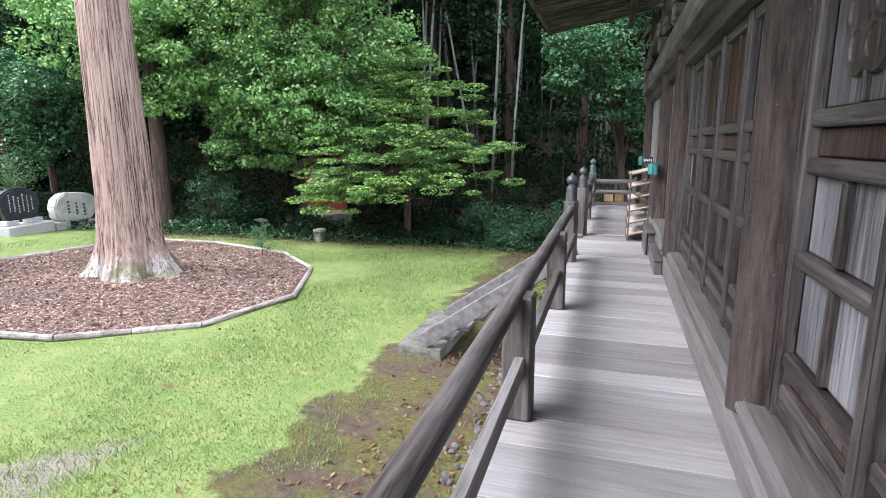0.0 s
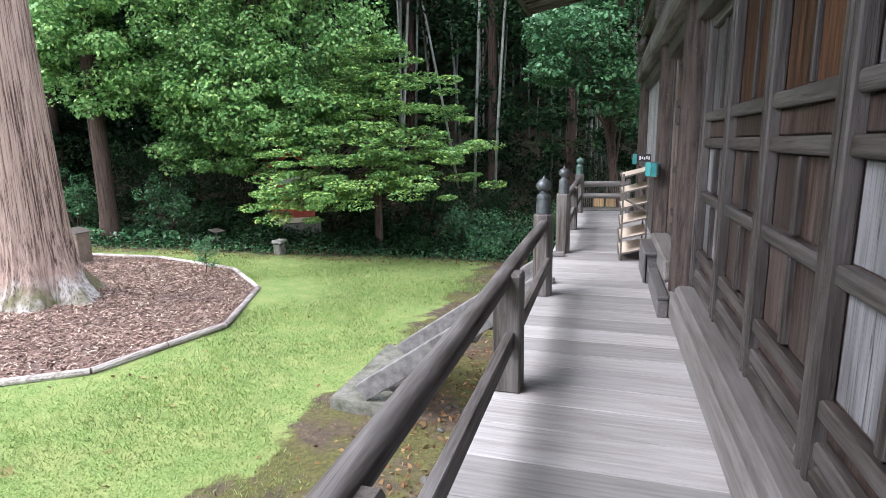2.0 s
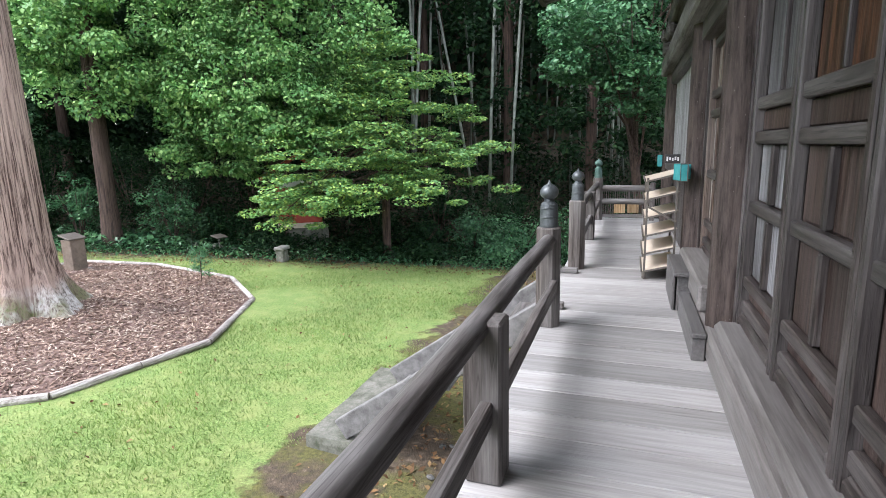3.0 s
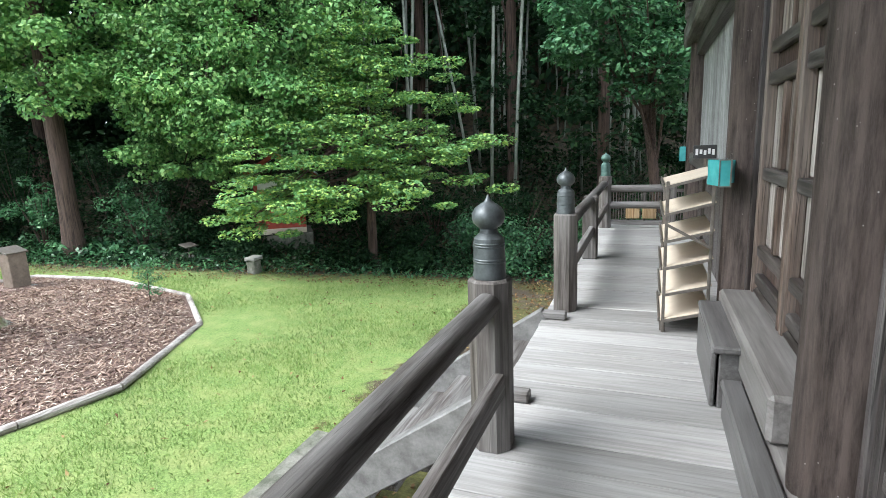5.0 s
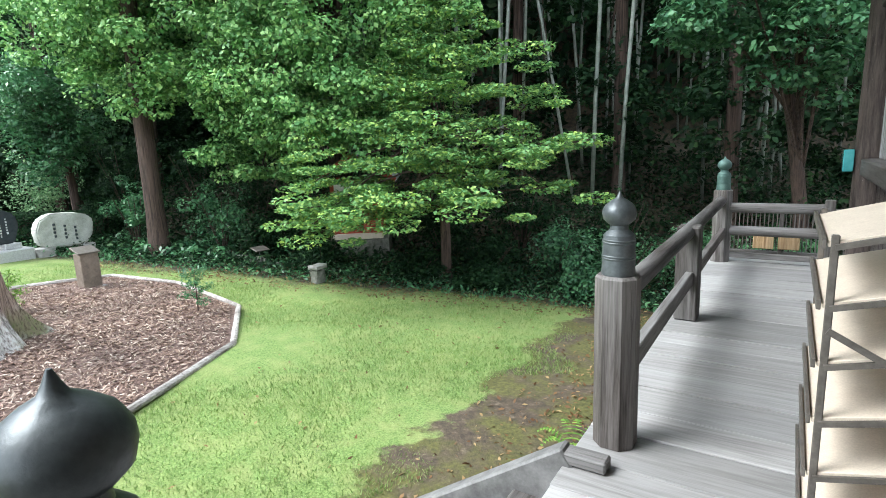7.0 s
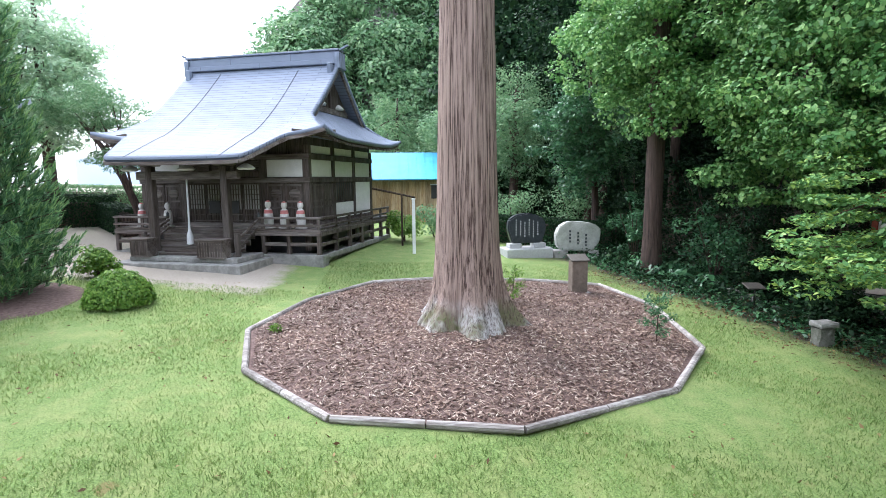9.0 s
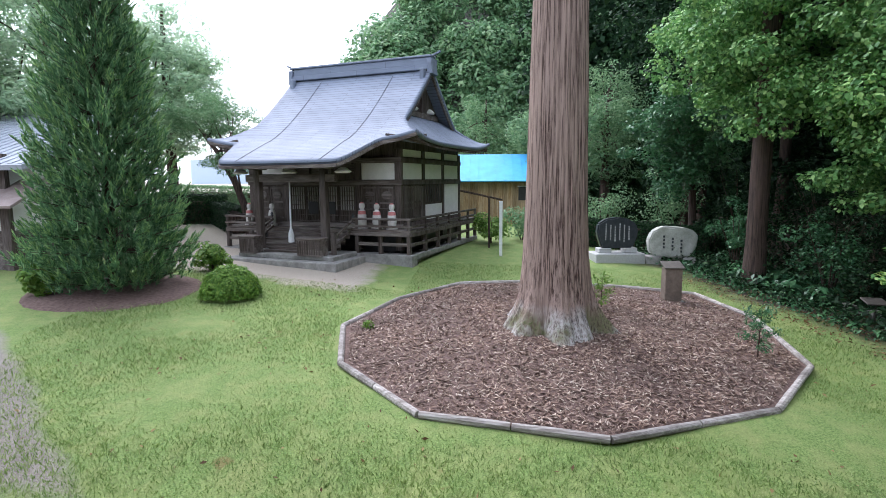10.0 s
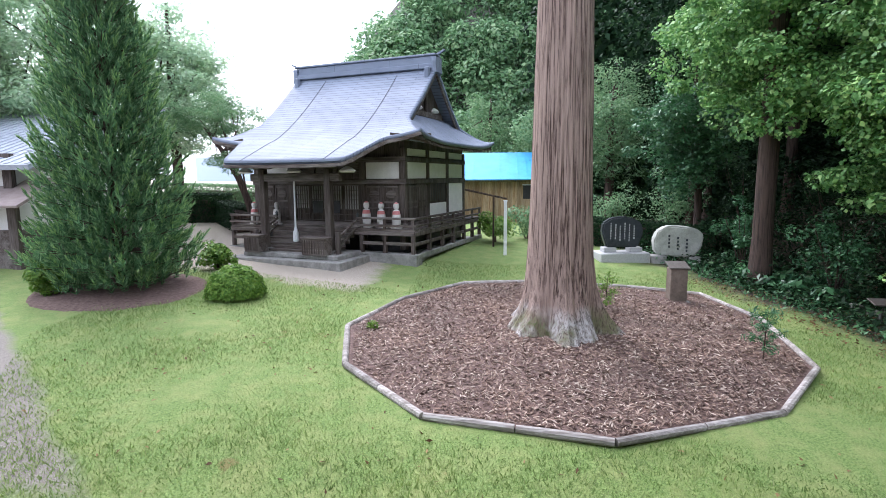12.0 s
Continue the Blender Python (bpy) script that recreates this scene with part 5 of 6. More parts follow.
# ---------------------------------------------------------------- small hall, built in its own axes: x along its front, y to its back
def make_roof_mat():
    m, nt, b = base_mat("roof_copper_sheet")
    v = coords(nt)
    sep = nt.nodes.new("ShaderNodeSeparateXYZ")
    nt.links.new(v, sep.inputs[0])
    br = nt.nodes.new("ShaderNodeTexBrick")
    br.inputs["Scale"].default_value = 1.0
    br.inputs["Mortar Size"].default_value = 0.006
    br.inputs["Brick Width"].default_value = 2.4
    br.inputs["Row Height"].default_value = 0.115
    br.inputs["Color1"].default_value = (0.185, 0.215, 0.27, 1)
    br.inputs["Color2"].default_value = (0.215, 0.247, 0.305, 1)
    br.inputs["Mortar"].default_value = (0.06, 0.072, 0.095, 1)
    nt.links.new(v, br.inputs["Vector"])
    big = noise_tex(nt, v, 0.8, 5)
    c = mix(nt, 0.6, br.outputs[0], ramp(nt, big, [(0.3, (0.65, 0.67, 0.7)), (0.7, (1.1, 1.1, 1.12))]), "MULTIPLY")
    nt.links.new(c, b.inputs["Base Color"])
    b.inputs["Roughness"].default_value = 0.65
    b.inputs["Specular IOR Level"].default_value = 0.3
    bump(nt, b, br.outputs[1], -0.5, 0.012)
    return m


ROOF = make_roof_mat()
RH, HR, EH, EF, HE = 2.9, 6.55, 4.04, 3.72, 3.72


def front_edge(x):
    a = abs(x)
    s = min(1.0, max(0.0, (a - 2.15) / 0.75))
    return -(5.2 + (EF - 5.2) * (s * s * (3 - 2 * s)))


def slope_z(y):
    a = abs(y)
    if a <= EF:
        return HE + (HR - HE) * (1 - a / EF) ** 1.28
    return HE - (a - EF) * 0.44


def lift(x, y):
    return 0.3 * min(1, abs(x) / EH) ** 4 * min(1, abs(y) / EF) ** 4 - 0.0


def make_small_hall():
    h = thing("small_hall", (-20.64, 4.26, -0.98), "small dark timber temple hall with grey curved hip-and-gable roof", "temple hall", turn=72.72)
    # roof: front, back, and the two side skirts below the gables
    gx = RH + 0.12
    def sheet(fn, xs, ss):
        bm = bmesh.new()
        rows = [[bm.verts.new(fn(x, s)) for s in ss] for x in xs]
        for a, c in zip(rows, rows[1:]):
            for i in range(len(ss) - 1):
                bm.faces.new((a[i], c[i], c[i + 1], a[i + 1]))
        bmesh.ops.recalc_face_normals(bm, faces=bm.faces[:])
        if sum(f.normal.z for f in bm.faces) < 0:
            bmesh.ops.reverse_faces(bm, faces=bm.faces[:])
        return bm
    ss = [i / 22 for i in range(23)]
    def clampx(x, y):
        """On the lower roof the hips run out to the corners."""
        a = abs(y)
        lim = gx if a < 2.35 else gx + (EH - gx) * min(1.0, (a - 2.35) / (EF - 2.35))
        return max(-lim, min(lim, x * lim / EH))
    def fr(x, s):
        y = front_edge(x) * s
        px = clampx(x, y)
        return (px, y, slope_z(y) + lift(px, y))
    def bk(x, s):
        y = EF * s
        px = clampx(x, y)
        return (px, y, slope_z(y) + lift(px, y))
    xs = [-EH + 2 * EH * i / 56 for i in range(57)]
    def solid(ob, t=0.12):
        md = ob.modifiers.new("thick", "SOLIDIFY")
        md.thickness, md.offset = t, -1
        return ob
    main = solid(part("roof", sheet(fr, xs, ss), ROOF, h, "grey copper-sheet roof", smooth=True))
    solid(part("roof", sheet(bk, xs, ss), ROOF, h, "grey copper-sheet roof", smooth=True))
    for sg in (-1, 1):
        def sd(q, s):
            # q from gable foot to eave, s across the side
            xx = gx - 0.35 + (EH - gx + 0.35) * q
            yl = 2.1 + (EF - 2.1) * q
            y = -yl + 2 * yl * s
            z = HE + (slope_z(2.2) - HE + 0.1) * (1 - q) ** 1.25
            return (sg * xx, y, z + lift(xx, y))
        solid(part("side_roof", sheet(sd, [i / 10 for i in range(11)], [i / 24 for i in range(25)]), ROOF, h, "grey lower side roof", smooth=True))
        g = bmesh.new()
        prof = [(y, slope_z(y) - 0.1) for y in [-2.3 + 4.6 * i / 24 for i in range(25)]]
        vs = [g.verts.new((sg * (gx - 0.5), a, b2)) for a, b2 in prof] + [g.verts.new((sg * (gx - 0.5), 2.2, 4.35)), g.verts.new((sg * (gx - 0.5), -2.2, 4.35))]
        g.faces.new(vs)
        part("gable_wall", g, HALL_Z, h, "dark timber gable")
        for k in (-1, 1):
            pts = [(sg * (gx - 0.06), k * 2.45 * f, slope_z(2.45 * f) - 0.16) for f in [i / 8 for i in range(9)]]
            bm = bmesh.new()
            ring = [[bm.verts.new((p[0] + dx, p[1], p[2] + dz)) for dx, dz in ((-0.035, -0.13), (0.035, -0.13), (0.035, 0.13), (-0.035, 0.13))] for p in pts]
            for r0, r1 in zip(ring, ring[1:]):
                for c in range(4):
                    bm.faces.new((r0[c], r0[(c + 1) % 4], r1[(c + 1) % 4], r1[c]))
            bm.faces.new(ring[0][::-1])
            bm.faces.new(ring[-1])
            bmesh.ops.recalc_face_normals(bm, faces=bm.faces)
            part("barge_board", bm, HALL_X, h)
        part("gable_strut", box(sg * (gx - 0.44) - 0.04, sg * (gx - 0.44) + 0.04, -0.09, 0.09, 4.5, 5.9), HALL_Z, h)
        part("gable_tie", box(sg * (gx - 0.44) - 0.05, sg * (gx - 0.44) + 0.05, -1.4, 1.4, 4.75, 4.93), HALL_X, h)
        for yy in (-0.75, 0.75):
            part("gable_carving", lathe([(0.16, 0), (0.2, 0.06), (0.12, 0.14), (0.03, 0.2)], (sg * (gx - 0.46), yy, 4.96), 12), PLASTER, h, "pale carved gable ornament")
    # ridge
    part("ridge", box(-RH - 0.02, RH + 0.02, -0.26, 0.26, HR - 0.12, HR + 0.06, 0.02), ROOF, h)
    part("ridge", box(-RH, RH, -0.19, 0.19, HR + 0.06, HR + 0.32, 0.02), ROOF, h)
    part("ridge_cap", box(-RH - 0.16, RH + 0.16, -0.24, 0.24, HR + 0.32, HR + 0.4, 0.02), ROOF, h)
    for sg in (-1, 1):
        part("ridge_end", rough_block(sg * (RH + 0.1) - 0.1, sg * (RH + 0.1) + 0.1, -0.3, 0.3, HR - 0.3, HR + 0.3, 0.03, 3, 2), ROOF, h, "ornamental ridge end")
        part("ridge_tip", beam((sg * (RH + 0.1), 0, HR + 0.38), (sg * (RH + 0.42), 0, HR + 0.52), 0.1, 0.06), ROOF, h)
        part("ridge_foot", box(sg * (RH - 0.1) - 0.09, sg * (RH - 0.1) + 0.09, -0.5, -0.3, HR - 0.5, HR - 0.1, 0.03), ROOF, h)
    for x in (-1.55, 1.55):
        pts = [(x, y, slope_z(y) + 0.015 + lift(x, y)) for y in [-0.3 - 4.85 * i / 14 for i in range(15)]]
        part("roof_cable", tube(pts, [0.007] * 15, 5), BLACK, h, "thin dark cable down the roof")
    # eave fascia and rafters
    for i in range(41):
        x = -3.9 + 7.8 * i / 40
        ye = front_edge(x) * 0.985
        part("rafter", beam((x, -2.7, slope_z(2.7) - 0.35), (x, ye, slope_z(ye) - 0.19 + lift(x, ye)), 0.06, 0.07, 0), HALL_X, h)
    for i in range(36):
        y = -3.5 + 7 * i / 35
        for sg in (-1, 1):
            part("rafter", beam((sg * 2.9, y, HE + 0.18), (sg * EH * 0.985, y, HE - 0.19 + lift(EH, y)), 0.06, 0.07, 0), HALL_X, h)
    bm = bmesh.new()
    pts = [(x, front_edge(x) * 0.995, slope_z(front_edge(x)) - 0.15 + lift(x, front_edge(x))) for x in xs]
    for p, q in zip(pts, pts[1:]):
        join(bm, beam(p, q, 0.06, 0.1, 0))
    part("eave_board", bm, HALL_X, h)
    # body
    WX, WF, WB, FL, TOP = 2.95, -2.75, 2.7, 0.93, 3.15
    part("back_wall", box(-WX, WX, WB - 0.1, WB, FL, TOP + 0.6, 0), HALL_Z, h)
    part("inner_wall", box(-WX, WX, WF + 0.06, WF + 0.14, FL, TOP + 0.6, 0), HALL_Z, h)
    for sg in (-1, 1):
        part("side_wall", box(sg * WX - 0.04, sg * WX + 0.04, WF, WB, FL, TOP + 0.6, 0), HALL_Z, h)
    posts_f = (-WX, -1.45, 1.45, WX)
    for x in posts_f:
        part("column", box(x - 0.11, x + 0.11, WF - 0.1, WF + 0.1, 0.2, TOP + 0.35, 0.012), HALL_Z, h)
    posts_s = (WF, -0.95, 0.9, WB)
    for y in posts_s[1:]:
        for sg in (-1, 1):
            part("column", box(sg * WX - 0.1, sg * WX + 0.1, y - 0.1, y + 0.1, 0.2, TOP + 0.35, 0.012), HALL_Z, h)
    for z, t in ((FL + 0.07, 0.14), (2.42, 0.16), (TOP, 0.16)):
        part("front_beam", box(-WX - 0.15, WX + 0.15, WF - 0.13, WF - 0.02, z - t / 2, z + t / 2, 0.01), HALL_X, h)
        for sg in (-1, 1):
            part("side_beam", box(sg * (WX + 0.07) - 0.055, sg * (WX + 0.07) + 0.055, WF, WB + 0.1, z - t / 2, z + t / 2, 0.01), HALL_Z, h)
    # white plaster
    for x0, x1 in ((-2.82, -1.58), (1.58, 2.82)):
        part("plaster_panel", box(x0, x1, WF - 0.03, WF + 0.05, 2.52, 3.06, 0.004), PLASTER, h, "white plaster panel")
    for a, b2 in zip(posts_s, posts_s[1:]):
        for sg in (-1, 1):
            part("plaster_panel", box(sg * (WX + 0.045) - 0.01, sg * (WX + 0.045) + 0.01, a + 0.11, b2 - 0.11, 2.52, 3.06, 0.003), PLASTER, h, "white plaster panel")
            part("plaster_panel", box(sg * (WX + 0.045) - 0.01, sg * (WX + 0.045) + 0.01, a + 0.14, b2 - 0.14, 3.26, 3.5, 0.003), PLASTER, h, "white plaster panel")
    part("plaster_panel", box(WX + 0.05, WX + 0.075, 1.02, WB - 0.12, FL + 0.16, 2.33, 0.004), PLASTER, h, "tall white plaster panel")
    part("plaster_panel", box(WX + 0.05, WX + 0.075, -0.84, 0.79, FL + 0.16, 1.62, 0.004), PLASTER, h, "low white plaster panel")
    for x0, x1 in ((-1.3, -0.5), (-0.4, 0.4), (0.5, 1.3)):
        part("frieze_panel", box(x0, x1, WF - 0.03, WF + 0.05, 2.54, 3.04, 0.004), HALL_X, h)
    # doors and lattices of the front
    for x0, x1 in ((-1.32, -0.68), (-0.66, -0.02), (0.02, 0.66), (0.68, 1.32)):
        d = part("lattice_door", box(x0, x1, WF + 0.0, WF + 0.04, FL + 0.15, 2.33, 0), HALL_Z, h, "wooden lattice door backed with paper")
        part("door_paper", box(x0 + 0.05, x1 - 0.05, WF - 0.008, WF - 0.002, 1.5, 2.28, 0), plain("shoji_paper_%d" % int(x0 * 100), (0.4, 0.39, 0.36), (0.5, 0.49, 0.46), 4, 0.9), d, "greyed paper")
        for k in range(7):
            x = x0 + 0.04 + (x1 - x0 - 0.08) * k / 6
            part("lattice_bar", box(x - 0.013, x + 0.013, WF - 0.04, WF - 0.01, FL + 0.16, 2.32, 0), HALL_Z, d)
        for z in (1.12, 1.32, 1.5, 1.66, 1.82, 1.98, 2.14, 2.3):
            part("lattice_bar", box(x0 + 0.02, x1 - 0.02, WF - 0.044, WF - 0.012, z - 0.013, z + 0.013, 0), HALL_X, d)
    # black plates stand in for the unlit inside behind the lattice
    for x in (-0.36, 0.34):
        part("dark_opening", box(x - 0.2, x + 0.2, WF - 0.05, WF - 0.045, 1.36, 1.78, 0), BLACK, h, "black square plate standing for a dark opening in the lattice")
    for x0, x1 in ((-2.83, -2.2), (-2.18, -1.57), (1.57, 2.18), (2.2, 2.83)):
        d = part("panel_door", box(x0, x1, WF - 0.03, WF + 0.03, FL + 0.15, 2.33, 0.004), HALL_Z, h, "dark panelled door with oval crest")
        for z in (1.2, 1.55, 1.75, 2.26):
            part("door_rail", box(x0 + 0.03, x1 - 0.03, WF - 0.06, WF - 0.03, z - 0.03, z + 0.03, 0), HALL_X, d)
        for x in (x0 + 0.03, x1 - 0.03):
            part("door_stile", box(x - 0.03, x + 0.03, WF - 0.062, WF - 0.032, FL + 0.16, 2.3, 0), HALL_Z, d)
        bm = lathe([(0.19, 0), (0.19, 0.02), (0.15, 0.035), (0.0, 0.03)], (0, 0, 0), 18)
        for v in bm.verts:
            v.co = Vector(((x0 + x1) / 2 + v.co.x, WF - 0.03 - v.co.z, 2.0 + v.co.y * 0.75))
        part("crest", bm, HALL_X, d)
    for y0, y1 in ((-2.6, -1.85), (-1.83, -1.08)):
        d = part("side_door", box(WX + 0.04, WX + 0.07, y0, y1, FL + 0.15, 2.33, 0.004), HALL_Z, h, "dark panelled side door")
        for z in (1.2, 1.55, 1.75, 2.26):
            part("door_rail", box(WX + 0.07, WX + 0.095, y0, y1, z - 0.03, z + 0.03, 0), HALL_Z, d)
        for y in (y0 + 0.04, y1 - 0.04):
            part("door_stile", box(WX + 0.072, WX + 0.1, y - 0.03, y + 0.03, FL + 0.16, 2.3, 0), HALL_Z, d)
    part("side_window", box(WX + 0.05, WX + 0.07, -0.84, 0.79, 1.7, 2.33, 0.003), BLACK, h, "dark slatted side window")
    for k in range(9):
        y = -0.78 + 0.19 * k
        part("window_slat", box(WX + 0.07, WX + 0.09, y - 0.02, y + 0.02, 1.7, 2.33, 0), HALL_Z, h)
    # veranda
    VX, VF, VB = 3.66, -3.45, 3.0
    part("veranda_floor", box(-VX, VX, VF, WF - 0.14, FL - 0.07, FL, 0.006), HALL_X, h)
    for sg in (-1, 1):
        part("veranda_floor", box(min(sg * VX, sg * (WX + 0.14)), max(sg * VX, sg * (WX + 0.14)), WF - 0.138, VB, FL - 0.07, FL, 0.006), HALL_X, h)
        part("veranda_edge", box(sg * VX - 0.05, sg * VX + 0.05, VF, VB, FL - 0.2, FL - 0.072, 0.006), HALL_Z, h)
        part("ground_sill", box(sg * VX - 0.08, sg * VX + 0.08, VF + 0.1, VB, 0.0, 0.16, 0.01), STONE, h)
    part("veranda_edge", box(-VX, VX, VF - 0.05, VF + 0.05, FL - 0.2, FL - 0.072, 0.006), HALL_X, h)
    part("stone_base", box(-VX - 0.1, VX + 0.1, VF - 0.1, VF + 0.35, -0.25, 0.16, 0.02), STONE, h, "grey stone base")
    part("stone_base", box(-VX + 0.1, VX - 0.1, VF + 0.35, VB, -0.25, 0.05, 0.02), STONE, h, "grey stone base")
    # black sheets stand in for the shade below the floor
    part("under_wall", box(-WX, WX, WF + 0.02, WF + 0.1, 0.05, FL - 0.08, 0), BLACK, h)
    part("under_wall", box(WX - 0.1, WX - 0.02, WF + 0.1, WB, 0.05, FL - 0.08, 0), BLACK, h)
    for x in (-3.6, -2.6, -1.75, 1.75, 2.6, 3.6):
        part("veranda_post", box(x - 0.06, x + 0.06, VF - 0.03, VF + 0.09, 0.16, FL - 0.2, 0.006), HALL_Z, h)
        part("veranda_brace", box(x - 0.05, x + 0.05, VF - 0.02, VF + 0.02, FL, 1.3, 0.006), HALL_Z, h)
    for y in (-2.3, -1.2, -0.1, 1.0, 2.0, 2.9):
        part("veranda_post", box(VX - 0.06, VX + 0.06, y - 0.06, y + 0.06, 0.16, FL - 0.2, 0.006), HALL_Z, h)
        part("rail_post", box(VX - 0.04, VX + 0.04, y - 0.04, y + 0.04, FL, 1.28, 0.006), HALL_Z, h)
    part("under_tie", box(-3.6, -1.7, VF - 0.02, VF + 0.06, 0.42, 0.52, 0.006), HALL_X, h)
    part("under_tie", box(1.7, 3.6, VF - 0.02, VF + 0.06, 0.42, 0.52, 0.006), HALL_X, h)
    part("under_tie", box(VX - 0.04, VX + 0.04, VF, VB, 0.42, 0.52, 0.006), HALL_Z, h)
    for z in (1.04, 1.27):
        for x0, x1 in ((-3.7, -1.6), (1.6, 3.7)):
            part("veranda_rail", box(x0, x1, VF - 0.04, VF + 0.04, z - 0.035, z + 0.035, 0.01), HALL_X, h)
        part("veranda_rail", box(VX - 0.04, VX + 0.04, VF, VB, z - 0.035, z + 0.035, 0.01), HALL_Z, h)
        part("veranda_rail", box(-VX - 0.04, -VX + 0.04, VF, VB, z - 0.035, z + 0.035, 0.01), HALL_Z, h)
    for x in (-1.62, 1.62):
        part("corner_cap", lathe([(0.05, 0), (0.055, 0.02), (0.035, 0.04), (0.05, 0.08), (0.02, 0.13), (0.004, 0.16)], (x, VF, 1.3), 10), BRONZE, h)
    # steps and porch
    for i in range(4):
        z = FL - 0.15 - 0.165 * i
        part("step", box(-1.5, 1.5, VF - 0.32 - 0.27 * i, VF - 0.05 - 0.27 * i + 0.02, z - 0.06, z, 0.008), HALL_X, h)
        part("riser", box(-1.5, 1.5, VF - 0.07 - 0.27 * i, VF - 0.052 - 0.27 * i, z - 0.16, z + 0.1, 0), HALL_X, h)
    for x in (-1.58, 1.58):
        part("stair_rail", beam((x, VF, 1.2), (x, VF - 1.1, 0.72), 0.06, 0.07), HALL_X, h)
        part("stair_rail", beam((x, VF, 0.96), (x, VF - 1.1, 0.46), 0.05, 0.06), HALL_X, h)
        part("stair_post", box(x - 0.06, x + 0.06, VF - 1.16, VF - 1.04, 0.2, 0.9, 0.006), HALL_Z, h)
    part("porch_base", box(-2.1, 2.1, -5.3, VF - 0.1, -0.3, 0.08, 0.02), STONE, h, "low stone porch platform")
    part("porch_base", box(-1.8, 1.8, -4.95, VF - 0.1, 0.08, 0.22, 0.02), STONE, h, "upper stone porch step")
    for x in (-1.25, 1.25):
        part("porch_column", box(x - 0.11, x + 0.11, -4.6, -4.38, 0.22, 2.85, 0.02), HALL_Z, h)
        part("column_foot", box(x - 0.17, x + 0.17, -4.66, -4.32, 0.22, 0.32, 0.02), STONE, h)
        part("porch_arm", box(x - 0.07, x + 0.07, -4.4, WF, 2.52, 2.72, 0.02), HALL_Z, h)
        part("porch_bracket", box(x - 0.35, x + 0.35, -4.58, -4.4, 2.85, 3.0, 0.04), HALL_X, h)
    part("porch_beam", box(-1.7, 1.7, -4.58, -4.4, 2.46, 2.7, 0.02), HALL_X, h)
    part("porch_purlin", box(-2.2, 2.2, -4.58, -4.4, 3.0, 3.16, 0.02), HALL_X, h)
    for x in (-1.95, 0.0, 1.95):
        part("porch_carving", lathe([(0.2, 0), (0.26, 0.05), (0.14, 0.14), (0.05, 0.18)], (x, -4.5, 2.72), 12), PLASTER, h, "pale carved frog-leg strut")
    # bell rope
    part("bell_rope", tube([(-0.25, -4.2, 2.7), (-0.25, -4.22, 1.0)], [0.025, 0.03], 8), WHITE, h, "white bell rope")
    part("rope_tassel", lathe([(0.03, 0), (0.1, 0.02), (0.09, 0.3), (0.05, 0.42), (0.03, 0.5)], (-0.25, -4.22, 0.5), 10), WHITE, h, "white rope tassel")
    return h


HALL = make_small_hall()


def hall_at(x, y, z):
    return HALL.matrix_basis @ Vector((x, y, z))


def offering_box(x, w):
    o = thing("offering_box", hall_at(x, -4.85, 0.22), "dark slatted wooden box before the hall's steps", "box", turn=72.72)
    part("case", box(-w / 2, w / 2, -0.2, 0.2, 0, 0.5, 0.01), HALL_X, o)
    for k in range(10):
        a = -w / 2 + w * (k + 0.5) / 10
        part("slat", box(a - 0.02, a + 0.02, -0.215, -0.2, 0.05, 0.46, 0), HALL_Z, o)
    part("top_frame", box(-w / 2 - 0.03, w / 2 + 0.03, -0.23, 0.23, 0.5, 0.55, 0.01), HALL_X, o)


offering_box(1.0, 0.85)
offering_box(-1.35, 0.6)


def statue(x, y, s, red):
    """A small robed stone figure with a cloth bib."""
    bm = lathe([(0.17, 0), (0.17, 0.05), (0.12, 0.07), (0.13, 0.2), (0.12, 0.4), (0.1, 0.5), (0.045, 0.54), (0.075, 0.58), (0.085, 0.64), (0.07, 0.71), (0.02, 0.75)], (0, 0, 0), 14)
    for f in bm.faces:
        z = f.calc_center_median().z
        f.material_index = 1 if red and (0.42 < z < 0.5 or z > 0.69) else 0
    bmesh.ops.transform(bm, matrix=HALL.matrix_basis @ Matrix.Translation((x, y, 0.93)) @ Matrix.Scale(s, 4), verts=bm.verts)
    ob = link_mesh("stone_statue", bm, [STATUE, RED_CLOTH], smooth=True)
    tagged(ob, "small pale stone statue with red cloth bib and cap" if red else "small pale grey stone statue", "statue", "statues on the veranda")


for x, s, red in ((1.75, 1.16, True), (2.3, 1.12, True), (2.85, 1.12, True), (-1.9, 1.06, False), (-2.9, 1.06, True)):
    statue(x, -3.1, s, red)


